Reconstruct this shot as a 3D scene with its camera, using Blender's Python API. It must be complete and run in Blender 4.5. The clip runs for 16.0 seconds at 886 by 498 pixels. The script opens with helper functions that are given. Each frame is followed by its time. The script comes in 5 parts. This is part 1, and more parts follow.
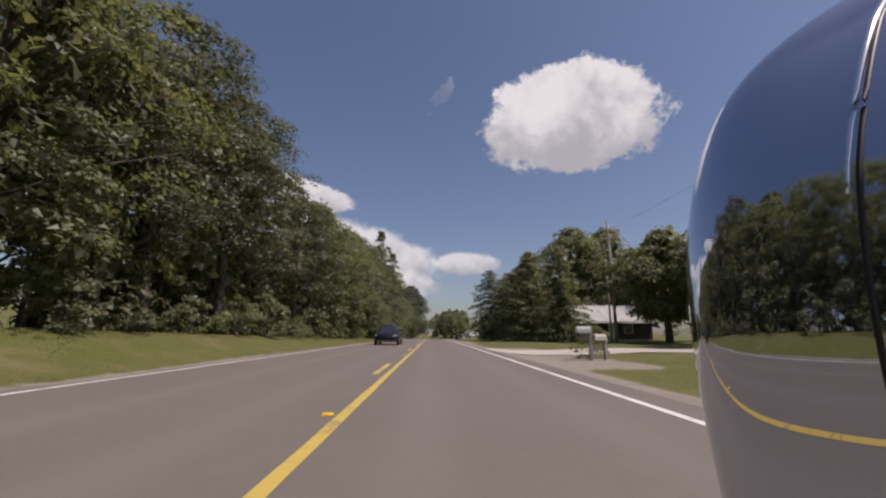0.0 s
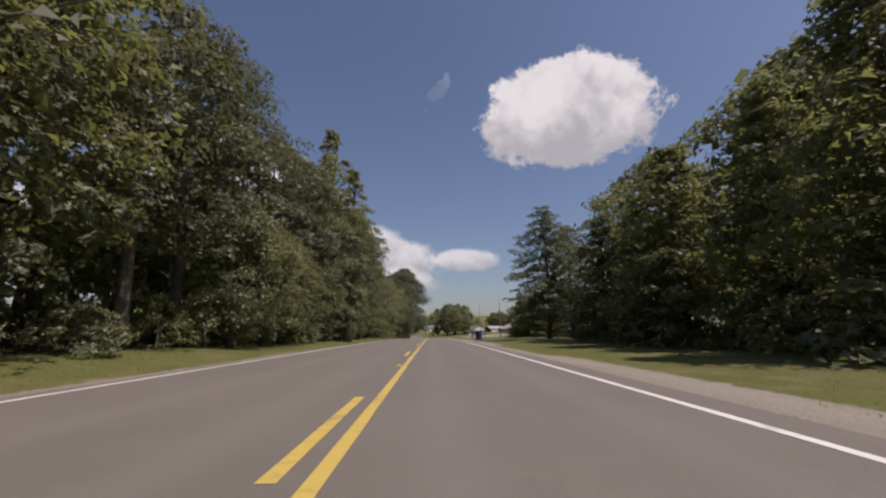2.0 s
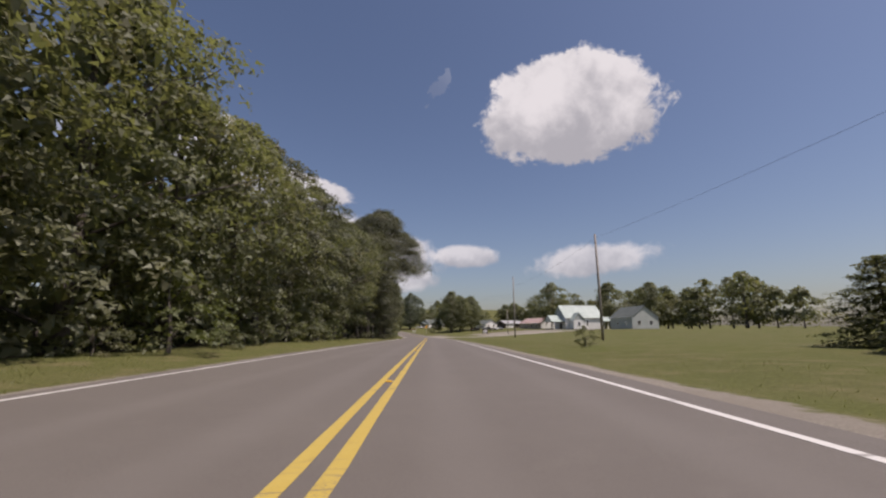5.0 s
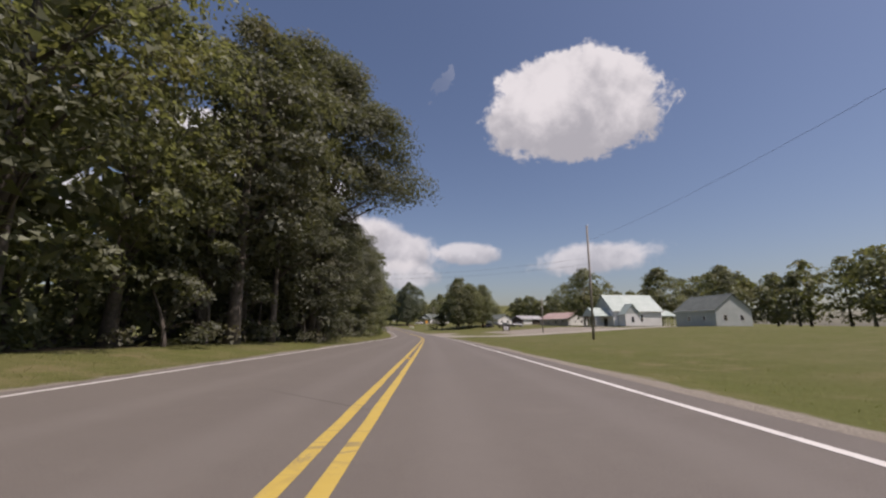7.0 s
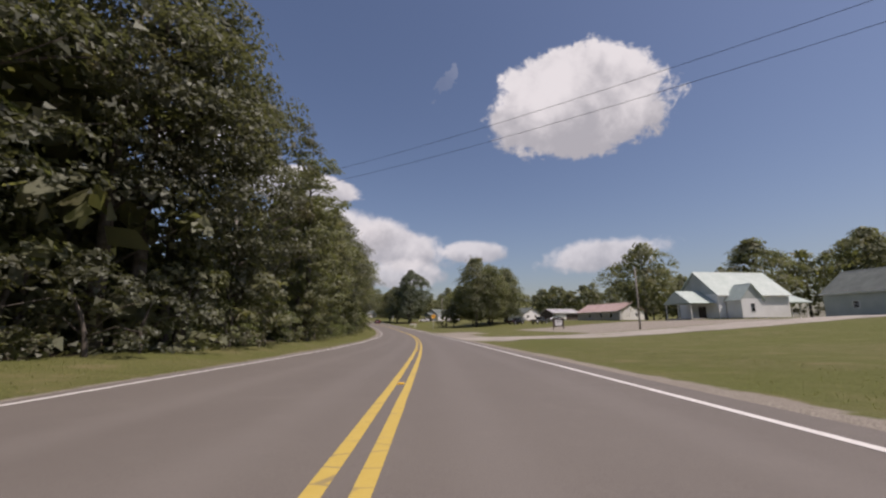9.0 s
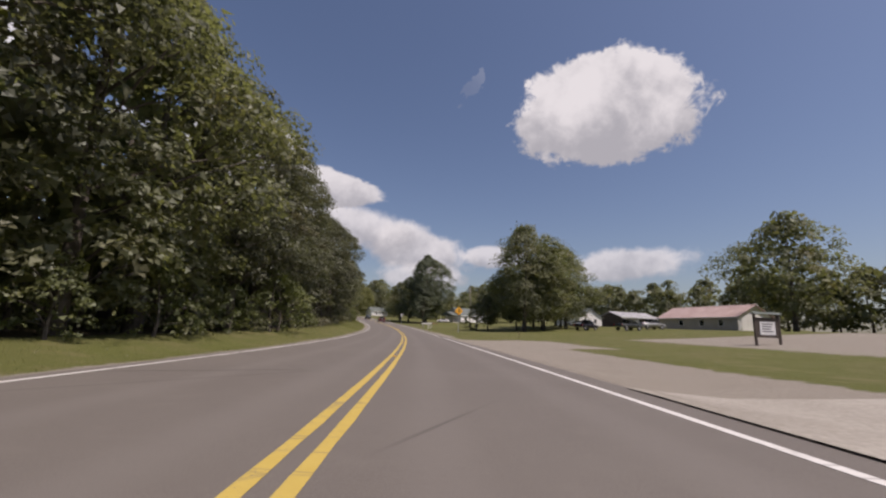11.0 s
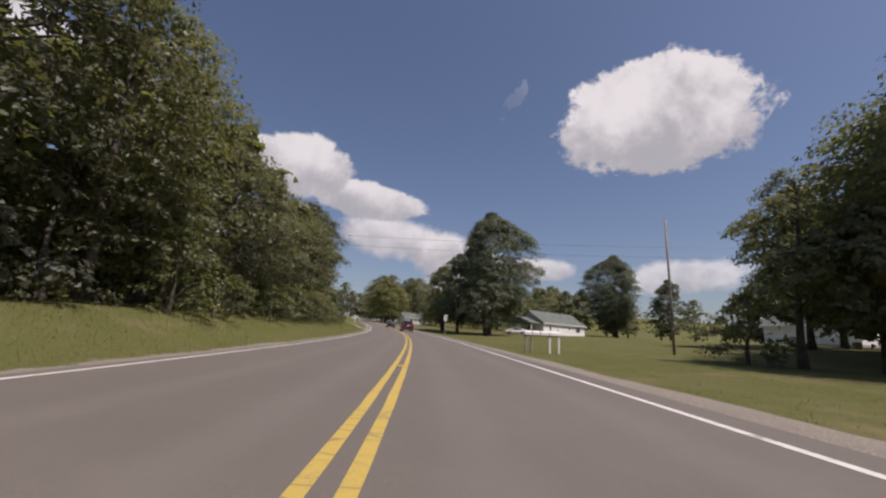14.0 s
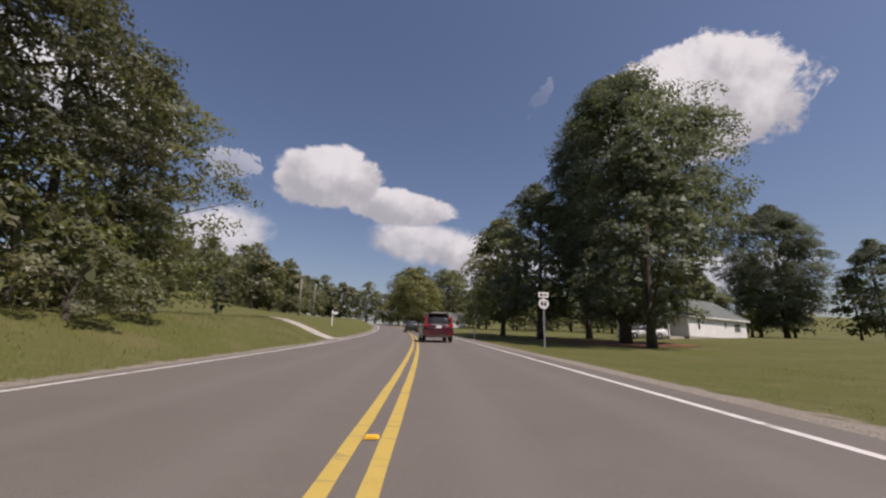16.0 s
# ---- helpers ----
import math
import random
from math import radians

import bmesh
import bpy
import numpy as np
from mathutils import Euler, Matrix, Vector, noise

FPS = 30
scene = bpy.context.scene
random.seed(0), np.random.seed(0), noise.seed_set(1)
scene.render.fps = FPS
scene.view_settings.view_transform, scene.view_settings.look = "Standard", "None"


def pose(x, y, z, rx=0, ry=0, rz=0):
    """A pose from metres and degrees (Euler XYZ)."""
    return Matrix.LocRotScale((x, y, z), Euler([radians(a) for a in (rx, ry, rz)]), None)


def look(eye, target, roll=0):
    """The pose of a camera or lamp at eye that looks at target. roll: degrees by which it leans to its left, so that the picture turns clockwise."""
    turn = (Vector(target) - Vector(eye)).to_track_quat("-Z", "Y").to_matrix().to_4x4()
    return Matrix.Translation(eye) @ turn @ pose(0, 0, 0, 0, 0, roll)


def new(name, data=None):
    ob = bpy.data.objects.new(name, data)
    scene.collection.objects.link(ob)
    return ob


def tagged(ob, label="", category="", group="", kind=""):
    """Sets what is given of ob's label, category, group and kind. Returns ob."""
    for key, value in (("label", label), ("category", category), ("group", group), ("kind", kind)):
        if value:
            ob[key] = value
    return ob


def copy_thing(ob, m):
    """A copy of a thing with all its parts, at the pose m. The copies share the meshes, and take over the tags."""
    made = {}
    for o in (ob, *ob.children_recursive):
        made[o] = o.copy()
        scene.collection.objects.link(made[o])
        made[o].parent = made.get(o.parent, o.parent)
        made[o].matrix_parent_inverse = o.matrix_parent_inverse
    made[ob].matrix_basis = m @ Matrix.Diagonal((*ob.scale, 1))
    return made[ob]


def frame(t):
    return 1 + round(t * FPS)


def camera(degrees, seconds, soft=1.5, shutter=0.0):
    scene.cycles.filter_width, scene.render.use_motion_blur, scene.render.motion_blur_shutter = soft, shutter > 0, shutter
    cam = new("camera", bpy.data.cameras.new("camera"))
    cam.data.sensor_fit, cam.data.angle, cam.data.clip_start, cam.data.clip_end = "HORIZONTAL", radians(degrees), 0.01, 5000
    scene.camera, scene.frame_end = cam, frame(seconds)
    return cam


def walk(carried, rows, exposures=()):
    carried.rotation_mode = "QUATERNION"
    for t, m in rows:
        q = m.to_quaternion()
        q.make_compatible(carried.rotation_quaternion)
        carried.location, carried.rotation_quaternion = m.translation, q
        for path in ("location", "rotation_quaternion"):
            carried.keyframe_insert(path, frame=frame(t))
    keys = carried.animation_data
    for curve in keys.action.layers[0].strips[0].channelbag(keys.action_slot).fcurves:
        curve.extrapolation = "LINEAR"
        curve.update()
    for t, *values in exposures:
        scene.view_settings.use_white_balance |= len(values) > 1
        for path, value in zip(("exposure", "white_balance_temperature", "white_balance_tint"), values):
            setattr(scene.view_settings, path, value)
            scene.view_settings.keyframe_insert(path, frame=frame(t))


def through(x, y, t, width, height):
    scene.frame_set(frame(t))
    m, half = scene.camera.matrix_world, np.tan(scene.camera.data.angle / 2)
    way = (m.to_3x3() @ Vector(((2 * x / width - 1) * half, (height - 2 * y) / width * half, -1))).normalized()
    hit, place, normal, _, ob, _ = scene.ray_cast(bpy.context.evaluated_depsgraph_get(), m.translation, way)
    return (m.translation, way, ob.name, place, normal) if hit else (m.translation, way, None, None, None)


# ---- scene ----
# ---- the line of the road: heading, grade and cross fall by distance along it ----
HEAD_S = (-400, 0, 140, 170, 203, 230, 257, 300, 342, 400, 450, 520, 700, 1600)
HEAD_D = (0, 0, 0.0, 0.3, 1.2, 3.8, 6.4, 10.4, 14.4, 19.6, 23, 25, 22, 20)
GRADE_S = (-400, 0, 60, 140, 205, 257, 290, 320, 342, 420, 520, 700, 1600)
GRADE_D = (0.4, 0.4, 0.2, -0.7, -1.0, 0.0, 0.8, 1.4, 1.6, 2.7, 2.6, 0.8, 0.0)
CANT_S = (-400, 190, 250, 380, 460, 1600)
CANT_D = (0, 0, 0.3, 0.5, 0, 0)
S_MIN, S_MAX = -200.0, 1500.0
_s = np.arange(S_MIN, S_MAX + 1.0, 1.0)
_h = np.radians(np.interp(_s, HEAD_S, HEAD_D))
_h = np.convolve(np.pad(_h, 12, mode="edge"), np.ones(25) / 25, "valid")
_g = np.tan(np.radians(np.interp(_s, GRADE_S, GRADE_D)))
_x, _y, _z = np.cumsum(-np.sin(_h)), np.cumsum(np.cos(_h)), np.cumsum(_g)
_i0 = int(-S_MIN)
_x, _y, _z = _x - _x[_i0], _y - _y[_i0], _z - _z[_i0]


def heading(s):
    """Radians to the left of north at s metres along the road."""
    return float(np.interp(s, _s, _h))


def smooth(a, b, v):
    u = min(1.0, max(0.0, (v - a) / (b - a)))
    return u * u * (3 - 2 * u)


BANK_S = (-200, -20, 10, 30, 70, 150, 240, 285, 315, 345, 380, 420, 1500)
BANK_L = (1.2, 1.2, 1.0, 0.6, 0.2, 0.25, 0.25, 0.5, 1.2, 1.1, 1.4, 1.8, 1.8)
RISE_S = (-200, 60, 120, 170, 230, 268, 313, 350, 395, 1500)
RISE_R = (0.3, 0.2, 0.4, 1.0, 2.2, 2.2, 1.8, 1.5, 0.6, 0.5)


def lift(s, off):
    """Height of the ground beside the road over the road's own line."""
    z = math.tan(math.radians(float(np.interp(s, CANT_S, CANT_D)))) * off * (1 - smooth(5, 14, abs(off)))
    if off < -4.2:
        z += float(np.interp(s, BANK_S, BANK_L)) * smooth(5.0, 10.0, -off) - 0.08 * smooth(5.0, 5.5, -off) * (1 - smooth(5.8, 7.4, -off))
        z += 5.5 * smooth(12, 75, -off) * smooth(345, 400, s)
    elif off > 4.2:
        z += float(np.interp(s, RISE_S, RISE_R)) * smooth(12, 60, off) - 0.12 * smooth(4.2, 5.5, off) * (1 - smooth(7, 11, off))
    z += 15.0 * smooth(35, 130, abs(off)) * smooth(430, 600, s)
    if off < -5.0 or off > 4.4:
        z += 0.05 * noise.noise((s * 0.21, off * 0.31, 3.0))
    return z


def at(s, off, up=0.0):
    """The point at s metres along the road and off metres to its right, up metres over the ground."""
    h = heading(s)
    return Vector((float(np.interp(s, _s, _x)) + off * math.cos(h), float(np.interp(s, _s, _y)) + off * math.sin(h),
                   float(np.interp(s, _s, _z)) + lift(s, off) + up))


def spot(s, off, up=0.0, turn=0.0, scale=1.0):
    """A pose there, upright, facing along the road and turned left by so many degrees."""
    return Matrix.Translation(at(s, off, up)) @ Matrix.Rotation(heading(s) + radians(turn), 4, "Z") @ Matrix.Scale(scale, 4)


# ---- camera: seconds, metres right of the centre line, yaw against the road, pitch, lean ----
cam = camera(94.0, 16.0, soft=2.3)
SPEED, EYE = 21.4, 0.80
RIDE = (
    (0.0, 0.997, -1.5, 12.0, 0.2), (0.5, 0.975, -1.4, 12.2, -0.3), (1.0, 0.857, -1.8, 11.8, 0.0), (1.5, 0.807, -1.5, 11.6, -0.3),
    (2.0, 0.767, -1.7, 11.55, -0.7), (2.5, 0.757, -1.7, 11.5, -0.8), (3.0, 0.727, -1.6, 11.4, -0.7), (3.5, 0.667, -1.6, 11.3, -0.8),
    (4.0, 0.647, -1.7, 11.1, -0.6), (5.0, 0.687, -1.7, 11.0, -0.3), (6.0, 0.727, -1.7, 10.8, -0.1),
    (6.5, 0.755, -1.75, 10.75, 0.0), (7.0, 0.68, -1.5, 10.6, 0.2), (7.5, 0.585, -1.5, 10.5, 0.1), (8.0, 0.525, -1.8, 10.4, -1.4),
    (8.5, 0.477, -1.8, 10.4, -0.4), (9.0, 0.487, -1.5, 10.45, -0.5), (9.5, 0.572, -1.7, 10.45, 0.2),
    (10.2, 0.647, -1.8, 10.6, 1.0), (11.2, 0.797, -1.9, 11.0, 2.2),
    (12.0, 0.797, -1.9, 11.35, 2.9), (12.5, 0.66, -1.6, 11.6, 2.5), (13.0, 0.43, -1.7, 11.6, 1.5), (13.5, 0.37, -2.0, 12.0, 1.4),
    (14.0, 0.455, -1.7, 12.4, 3.0), (14.5, 0.50, -0.9, 12.6, 4.6), (15.0, 0.497, -0.3, 12.75, 3.2), (15.5, 0.427, -1.0, 13.0, 1.1),
    (16.0, 0.407, -1.3, 12.75, 1.4),
)
rows = []
for t, off, yaw, pitch, lean in RIDE:
    eye = at(SPEED * t, off, EYE)
    a, b = heading(SPEED * t) + radians(yaw), radians(pitch)
    ahead = Vector((-math.sin(a) * math.cos(b), math.cos(a) * math.cos(b), math.sin(b)))
    rows.append((t, look(eye, eye + ahead * 10, lean)))
walk(cam, rows, exposures=((0.0, 0.0, 6700, 24), (16.0, 0.0, 6700, 24)))

# ---- light ----
SUN_AZ, SUN_EL = 114.0, 60.0  # degrees clockwise from north, degrees up
sun = new("sun", bpy.data.lights.new("sun", "SUN"))
sun.data.energy, sun.data.angle, sun.data.color = 4.5, radians(0.6), (1.0, 0.95, 0.86)
_to = Vector((math.sin(radians(SUN_AZ)) * math.cos(radians(SUN_EL)), math.cos(radians(SUN_AZ)) * math.cos(radians(SUN_EL)), math.sin(radians(SUN_EL))))
sun.matrix_world = look((0, 0, 60), Vector((0, 0, 60)) - _to)


class Nodes:
    """Short hand for building a node tree."""

    def __init__(self, tree):
        self.tree = tree
        tree.nodes.clear()

    def add(self, kind, **values):
        n = self.tree.nodes.new(kind)
        for k, v in values.items():
            if k in ("operation", "blend_type", "data_type", "sky_type", "noise_dimensions", "feature", "voronoi_dimensions", "attribute_name"):
                if k == "operation":
                    n.operation = v
                elif k == "blend_type":
                    n.blend_type = v
                elif k == "data_type":
                    n.data_type = v
                elif k == "sky_type":
                    n.sky_type = v
                elif k == "feature":
                    n.feature = v
                elif k == "attribute_name":
                    n.attribute_name = v
                elif k == "noise_dimensions":
                    n.noise_dimensions = v
        return n

    def put(self, socket, value):
        if isinstance(value, bpy.types.NodeSocket):
            self.tree.links.new(value, socket)
        elif isinstance(value, (tuple, list)) and len(value) == 3 and socket.type == "RGBA":
            socket.default_value = (*value, 1)
        else:
            socket.default_value = value

    def math(self, op, a, b=0.0, c=None):
        n = self.add("ShaderNodeMath", operation=op)
        self.put(n.inputs[0], a)
        self.put(n.inputs[1], b)
        if c is not None:
            self.put(n.inputs[2], c)
        return n.outputs[0]

    def dot(self, a, b):
        n = self.add("ShaderNodeVectorMath", operation="DOT_PRODUCT")
        self.put(n.inputs[0], a)
        self.put(n.inputs[1], b)
        return n.outputs["Value"]

    def noise(self, scale, detail=4.0, rough=0.55, vector=None, distort=0.0):
        n = self.add("ShaderNodeTexNoise")
        n.inputs["Scale"].default_value, n.inputs["Detail"].default_value = scale, detail
        n.inputs["Roughness"].default_value, n.inputs["Distortion"].default_value = rough, distort
        if vector is not None:
            self.put(n.inputs["Vector"], vector)
        return n.outputs["Fac"]

    def ramp(self, v, a, b, lo=0.0, hi=1.0):
        n = self.add("ShaderNodeMapRange")
        n.interpolation_type = "SMOOTHSTEP"
        for i, x in enumerate((v, a, b, lo, hi)):
            self.put(n.inputs[i], x)
        return n.outputs[0]

    def mix(self, f, a, b, kind="MIX"):
        n = self.add("ShaderNodeMix", data_type="RGBA")
        n.blend_type = kind
        self.put(n.inputs[0], f)
        self.put(n.inputs[6], a)
        self.put(n.inputs[7], b)
        return n.outputs[2]

    def bump(self, height, strength, distance):
        n = self.add("ShaderNodeBump")
        n.inputs["Strength"].default_value, n.inputs["Distance"].default_value = strength, distance
        self.put(n.inputs["Height"], height)
        return n.outputs[0]


# ---- sky: clear blue with fair-weather cumulus ----
world = bpy.data.worlds.new("sky")
scene.world = world
world.use_nodes = True
w = Nodes(world.node_tree)
sky = w.add("ShaderNodeTexSky", sky_type="NISHITA")
sky.sun_disc, sky.sun_elevation, sky.sun_rotation = False, radians(SUN_EL), radians(SUN_AZ)
sky.air_density, sky.dust_density, sky.ozone_density = 1.1, 1.4, 2.0
SKY = 0.085
ray = w.add("ShaderNodeTexCoord").outputs["Generated"]
colour = w.mix(1.0, sky.outputs[0], (SKY * 0.965, SKY * 0.99, SKY * 1.015), "MULTIPLY")
fray = w.add("ShaderNodeVectorMath", operation="SCALE")
w.put(fray.inputs[0], ray)
fray.inputs[3].default_value = 1.0
edge = w.math("ADD", w.math("MULTIPLY", w.noise(9.0, 9.0, 0.60, fray.outputs[0], 0.3), 0.62), w.math("MULTIPLY", w.noise(30.0, 8.0, 0.66, fray.outputs[0], 0.6), 0.38))
wisp = w.noise(34.0, 8.0, 0.6, fray.outputs[0], 1.2)
billow = w.noise(10.0, 5.0, 0.55, fray.outputs[0], 0.2)
fine = w.noise(30.0, 5.0, 0.6, fray.outputs[0], 0.2)
# azimuth, elevation, half width, half height (degrees), raggedness, cover, tilt of the long axis
CLOUDS = (
    (19.9, 28.2, 12.2, 7.2, 1.0, 1.0, -1.0), (1.4, 32.6, 0.9, 2.8, 0.9, 0.13, -38.0), (4.4, 9.9, 5.0, 1.7, 1.3, 0.80, 0.0),
    (-6.5, 10.8, 9.0, 3.8, 1.1, 0.9, -12.0), (-5.0, 6.8, 7.0, 2.4, 1.2, 0.75, 0.0), (22.0, 8.8, 9.4, 2.5, 1.2, 0.78, 4.0),
    (-15.0, 13.4, 9.5, 3.6, 0.9, 0.9, -8.0), (-20.0, 18.3, 9.0, 2.8, 0.8, 0.95, -6.0),
    (-29.8, 21.4, 7.6, 4.6, 0.75, 0.97, 0.0), (-42.0, 21.0, 3.4, 2.0, 1.2, 0.45, 0.0), (-42.0, 12.5, 7.0, 4.0, 0.9, 0.85, 10.0),
    (-62.0, 24.0, 14.0, 6.0, 0.8, 0.9, 0.0), (70.0, 30.0, 14.0, 7.0, 0.8, 0.9, 0.0), (110.0, 22.0, 16.0, 6.0, 0.8, 0.9, 0.0),
    (160.0, 30.0, 15.0, 8.0, 0.8, 0.9, 0.0), (-120.0, 26.0, 16.0, 7.0, 0.8, 0.9, 0.0),
)
for az, el, hw, hh, rag, cover, tilt in CLOUDS:
    a, e, k = radians(az), radians(el), radians(tilt)
    fwd = Vector((math.sin(a) * math.cos(e), math.cos(a) * math.cos(e), math.sin(e)))
    side = Vector((math.cos(a), -math.sin(a), 0))
    top = side.cross(fwd)
    u_ax, v_ax = side * math.cos(k) + top * math.sin(k), top * math.cos(k) - side * math.sin(k)
    d = w.math("MAXIMUM", w.dot(ray, tuple(fwd)), 0.05)
    u = w.math("DIVIDE", w.math("DIVIDE", w.dot(ray, tuple(u_ax)), d), math.tan(radians(hw)))
    v = w.math("DIVIDE", w.math("DIVIDE", w.dot(ray, tuple(v_ax)), d), math.tan(radians(hh)))
    body = w.math("SUBTRACT", 1.0, w.math("SQRT", w.math("ADD", w.math("MULTIPLY", u, u), w.math("MULTIPLY", v, v))))
    body = w.math("ADD", body, w.math("MULTIPLY", w.math("SUBTRACT", wisp if hw < 4 else edge, 0.5), (2.4 if hw < 4 else 1.35) * rag))
    body = w.math("MULTIPLY", body, w.ramp(w.dot(ray, tuple(fwd)), 0.3, 0.6))
    alpha = w.math("MULTIPLY", w.ramp(body, 0.02, 0.17) if el > 14 else w.ramp(body, 0.005, 0.42), cover)
    shade = w.math("ADD", w.math("MULTIPLY", v, 0.46), w.math("MULTIPLY", w.math("SUBTRACT", billow, 0.5), 1.6))
    shade = w.math("ADD", shade, w.math("MULTIPLY", w.math("SUBTRACT", fine, 0.5), 0.5))
    tone = w.ramp(shade, -0.42, 0.38)
    white = w.mix(tone, (0.40, 0.42, 0.44), (0.73, 0.75, 0.74))
    colour = w.mix(alpha, colour, white)
back = w.add("ShaderNodeBackground")
w.put(back.inputs[0], colour)
back.inputs[1].default_value = 1.0
out = w.add("ShaderNodeOutputWorld")
w.put(out.inputs[0], back.outputs[0])


# ---- materials ----
def material(name):
    m = bpy.data.materials.new(name)
    m.use_nodes = True
    n = Nodes(m.node_tree)
    return m, n


def finish(n, base, rough, metal=0.0, normal=None, spec=0.5, coat=0.0, coat_rough=0.05):
    b = n.add("ShaderNodeBsdfPrincipled")
    n.put(b.inputs["Base Color"], base)
    n.put(b.inputs["Roughness"], rough)
    n.put(b.inputs["Metallic"], metal)
    n.put(b.inputs["Specular IOR Level"], spec)
    n.put(b.inputs["Coat Weight"], coat)
    n.put(b.inputs["Coat Roughness"], coat_rough)
    if normal is not None:
        n.put(b.inputs["Normal"], normal)
    o = n.add("ShaderNodeOutputMaterial")
    n.put(o.inputs[0], b.outputs[0])
    return b


def surface(name, dark, light, rough=0.7, grain=6.0, stains=0.7, metal=0.0, relief=0.15, depth=0.01, spec=0.4, coat=0.0):
    """A surface whose colour goes between two tones at two scales, with fine relief, in object space."""
    m, n = material(name)
    co = n.add("ShaderNodeTexCoord").outputs["Object"]
    g, s = n.noise(grain, 5, 0.6, co), n.noise(stains, 4, 0.6, co)
    f = n.math("ADD", n.math("MULTIPLY", g, 0.5), n.math("MULTIPLY", s, 0.5))
    base = n.mix(n.ramp(f, 0.32, 0.68), dark, light)
    finish(n, base, n.math("ADD", rough, n.math("MULTIPLY", n.math("SUBTRACT", g, 0.5), 0.25)), metal,
           n.bump(n.noise(grain * 3, 4, 0.6, co), relief, depth) if relief else None, spec, coat)
    return m


def leafy(name, dark, light, warm, through=0.35):
    """Leaves: each one its own tone, each tree its own cast, light passing through."""
    m, n = material(name)
    one = n.add("ShaderNodeNewGeometry").outputs["Random Per Island"]
    tree = n.add("ShaderNodeObjectInfo").outputs["Random"]
    co = n.add("ShaderNodeTexCoord").outputs["Object"]
    base = n.mix(one, dark, light)
    base = n.mix(n.ramp(n.noise(0.35, 2, 0.5, co), 0.50, 0.85), base, warm)
    base = n.mix(n.math("MULTIPLY", tree, 0.3), base, n.mix(0.5, base, warm))
    d, tr, g = n.add("ShaderNodeBsdfDiffuse"), n.add("ShaderNodeBsdfTranslucent"), n.add("ShaderNodeBsdfGlossy")
    n.put(d.inputs[0], base)
    n.put(tr.inputs[0], n.mix(1.0, base, (1.0, 1.05, 0.55), "MULTIPLY"))
    n.put(g.inputs[0], (0.9, 0.95, 0.9))
    g.inputs["Roughness"].default_value = 0.55
    m1, m2 = n.add("ShaderNodeMixShader"), n.add("ShaderNodeMixShader")
    n.put(m1.inputs[0], through)
    n.put(m1.inputs[1], d.outputs[0])
    n.put(m1.inputs[2], tr.outputs[0])
    n.put(m2.inputs[0], 0.032)
    n.put(m2.inputs[1], m1.outputs[0])
    n.put(m2.inputs[2], g.outputs[0])
    o = n.add("ShaderNodeOutputMaterial")
    n.put(o.inputs[0], m2.outputs[0])
    return m


LEAF = leafy("broad_leaves", (0.114, 0.127, 0.072), (0.214, 0.224, 0.120), (0.255, 0.218, 0.118), 0.6)
# A darker copy of LEAF: the shade of some stretches, put into the colour.
SHADE_LEAF = leafy("shade_toned_leaves", (0.068, 0.074, 0.048), (0.130, 0.135, 0.083), (0.165, 0.138, 0.094), 0.55)
LEAF_BRIGHT = leafy("sunny_leaves", (0.08, 0.10, 0.035), (0.17, 0.19, 0.07), (0.18, 0.17, 0.07), 0.5)
NEEDLE = leafy("pine_needles", (0.088, 0.105, 0.074), (0.165, 0.187, 0.126), (0.162, 0.172, 0.115), 0.54)
YELLOW_LEAF = leafy("yellowing_leaves", (0.13, 0.138, 0.05), (0.25, 0.248, 0.09), (0.255, 0.235, 0.09), 0.5)
GRASS_BLADE = leafy("grass_blades", (0.13, 0.145, 0.04), (0.23, 0.235, 0.085), (0.26, 0.23, 0.10), 0.5)
BARK = surface("bark", (0.05, 0.042, 0.034), (0.14, 0.12, 0.10), 0.9, 7, 1.2, relief=0.6, depth=0.03)


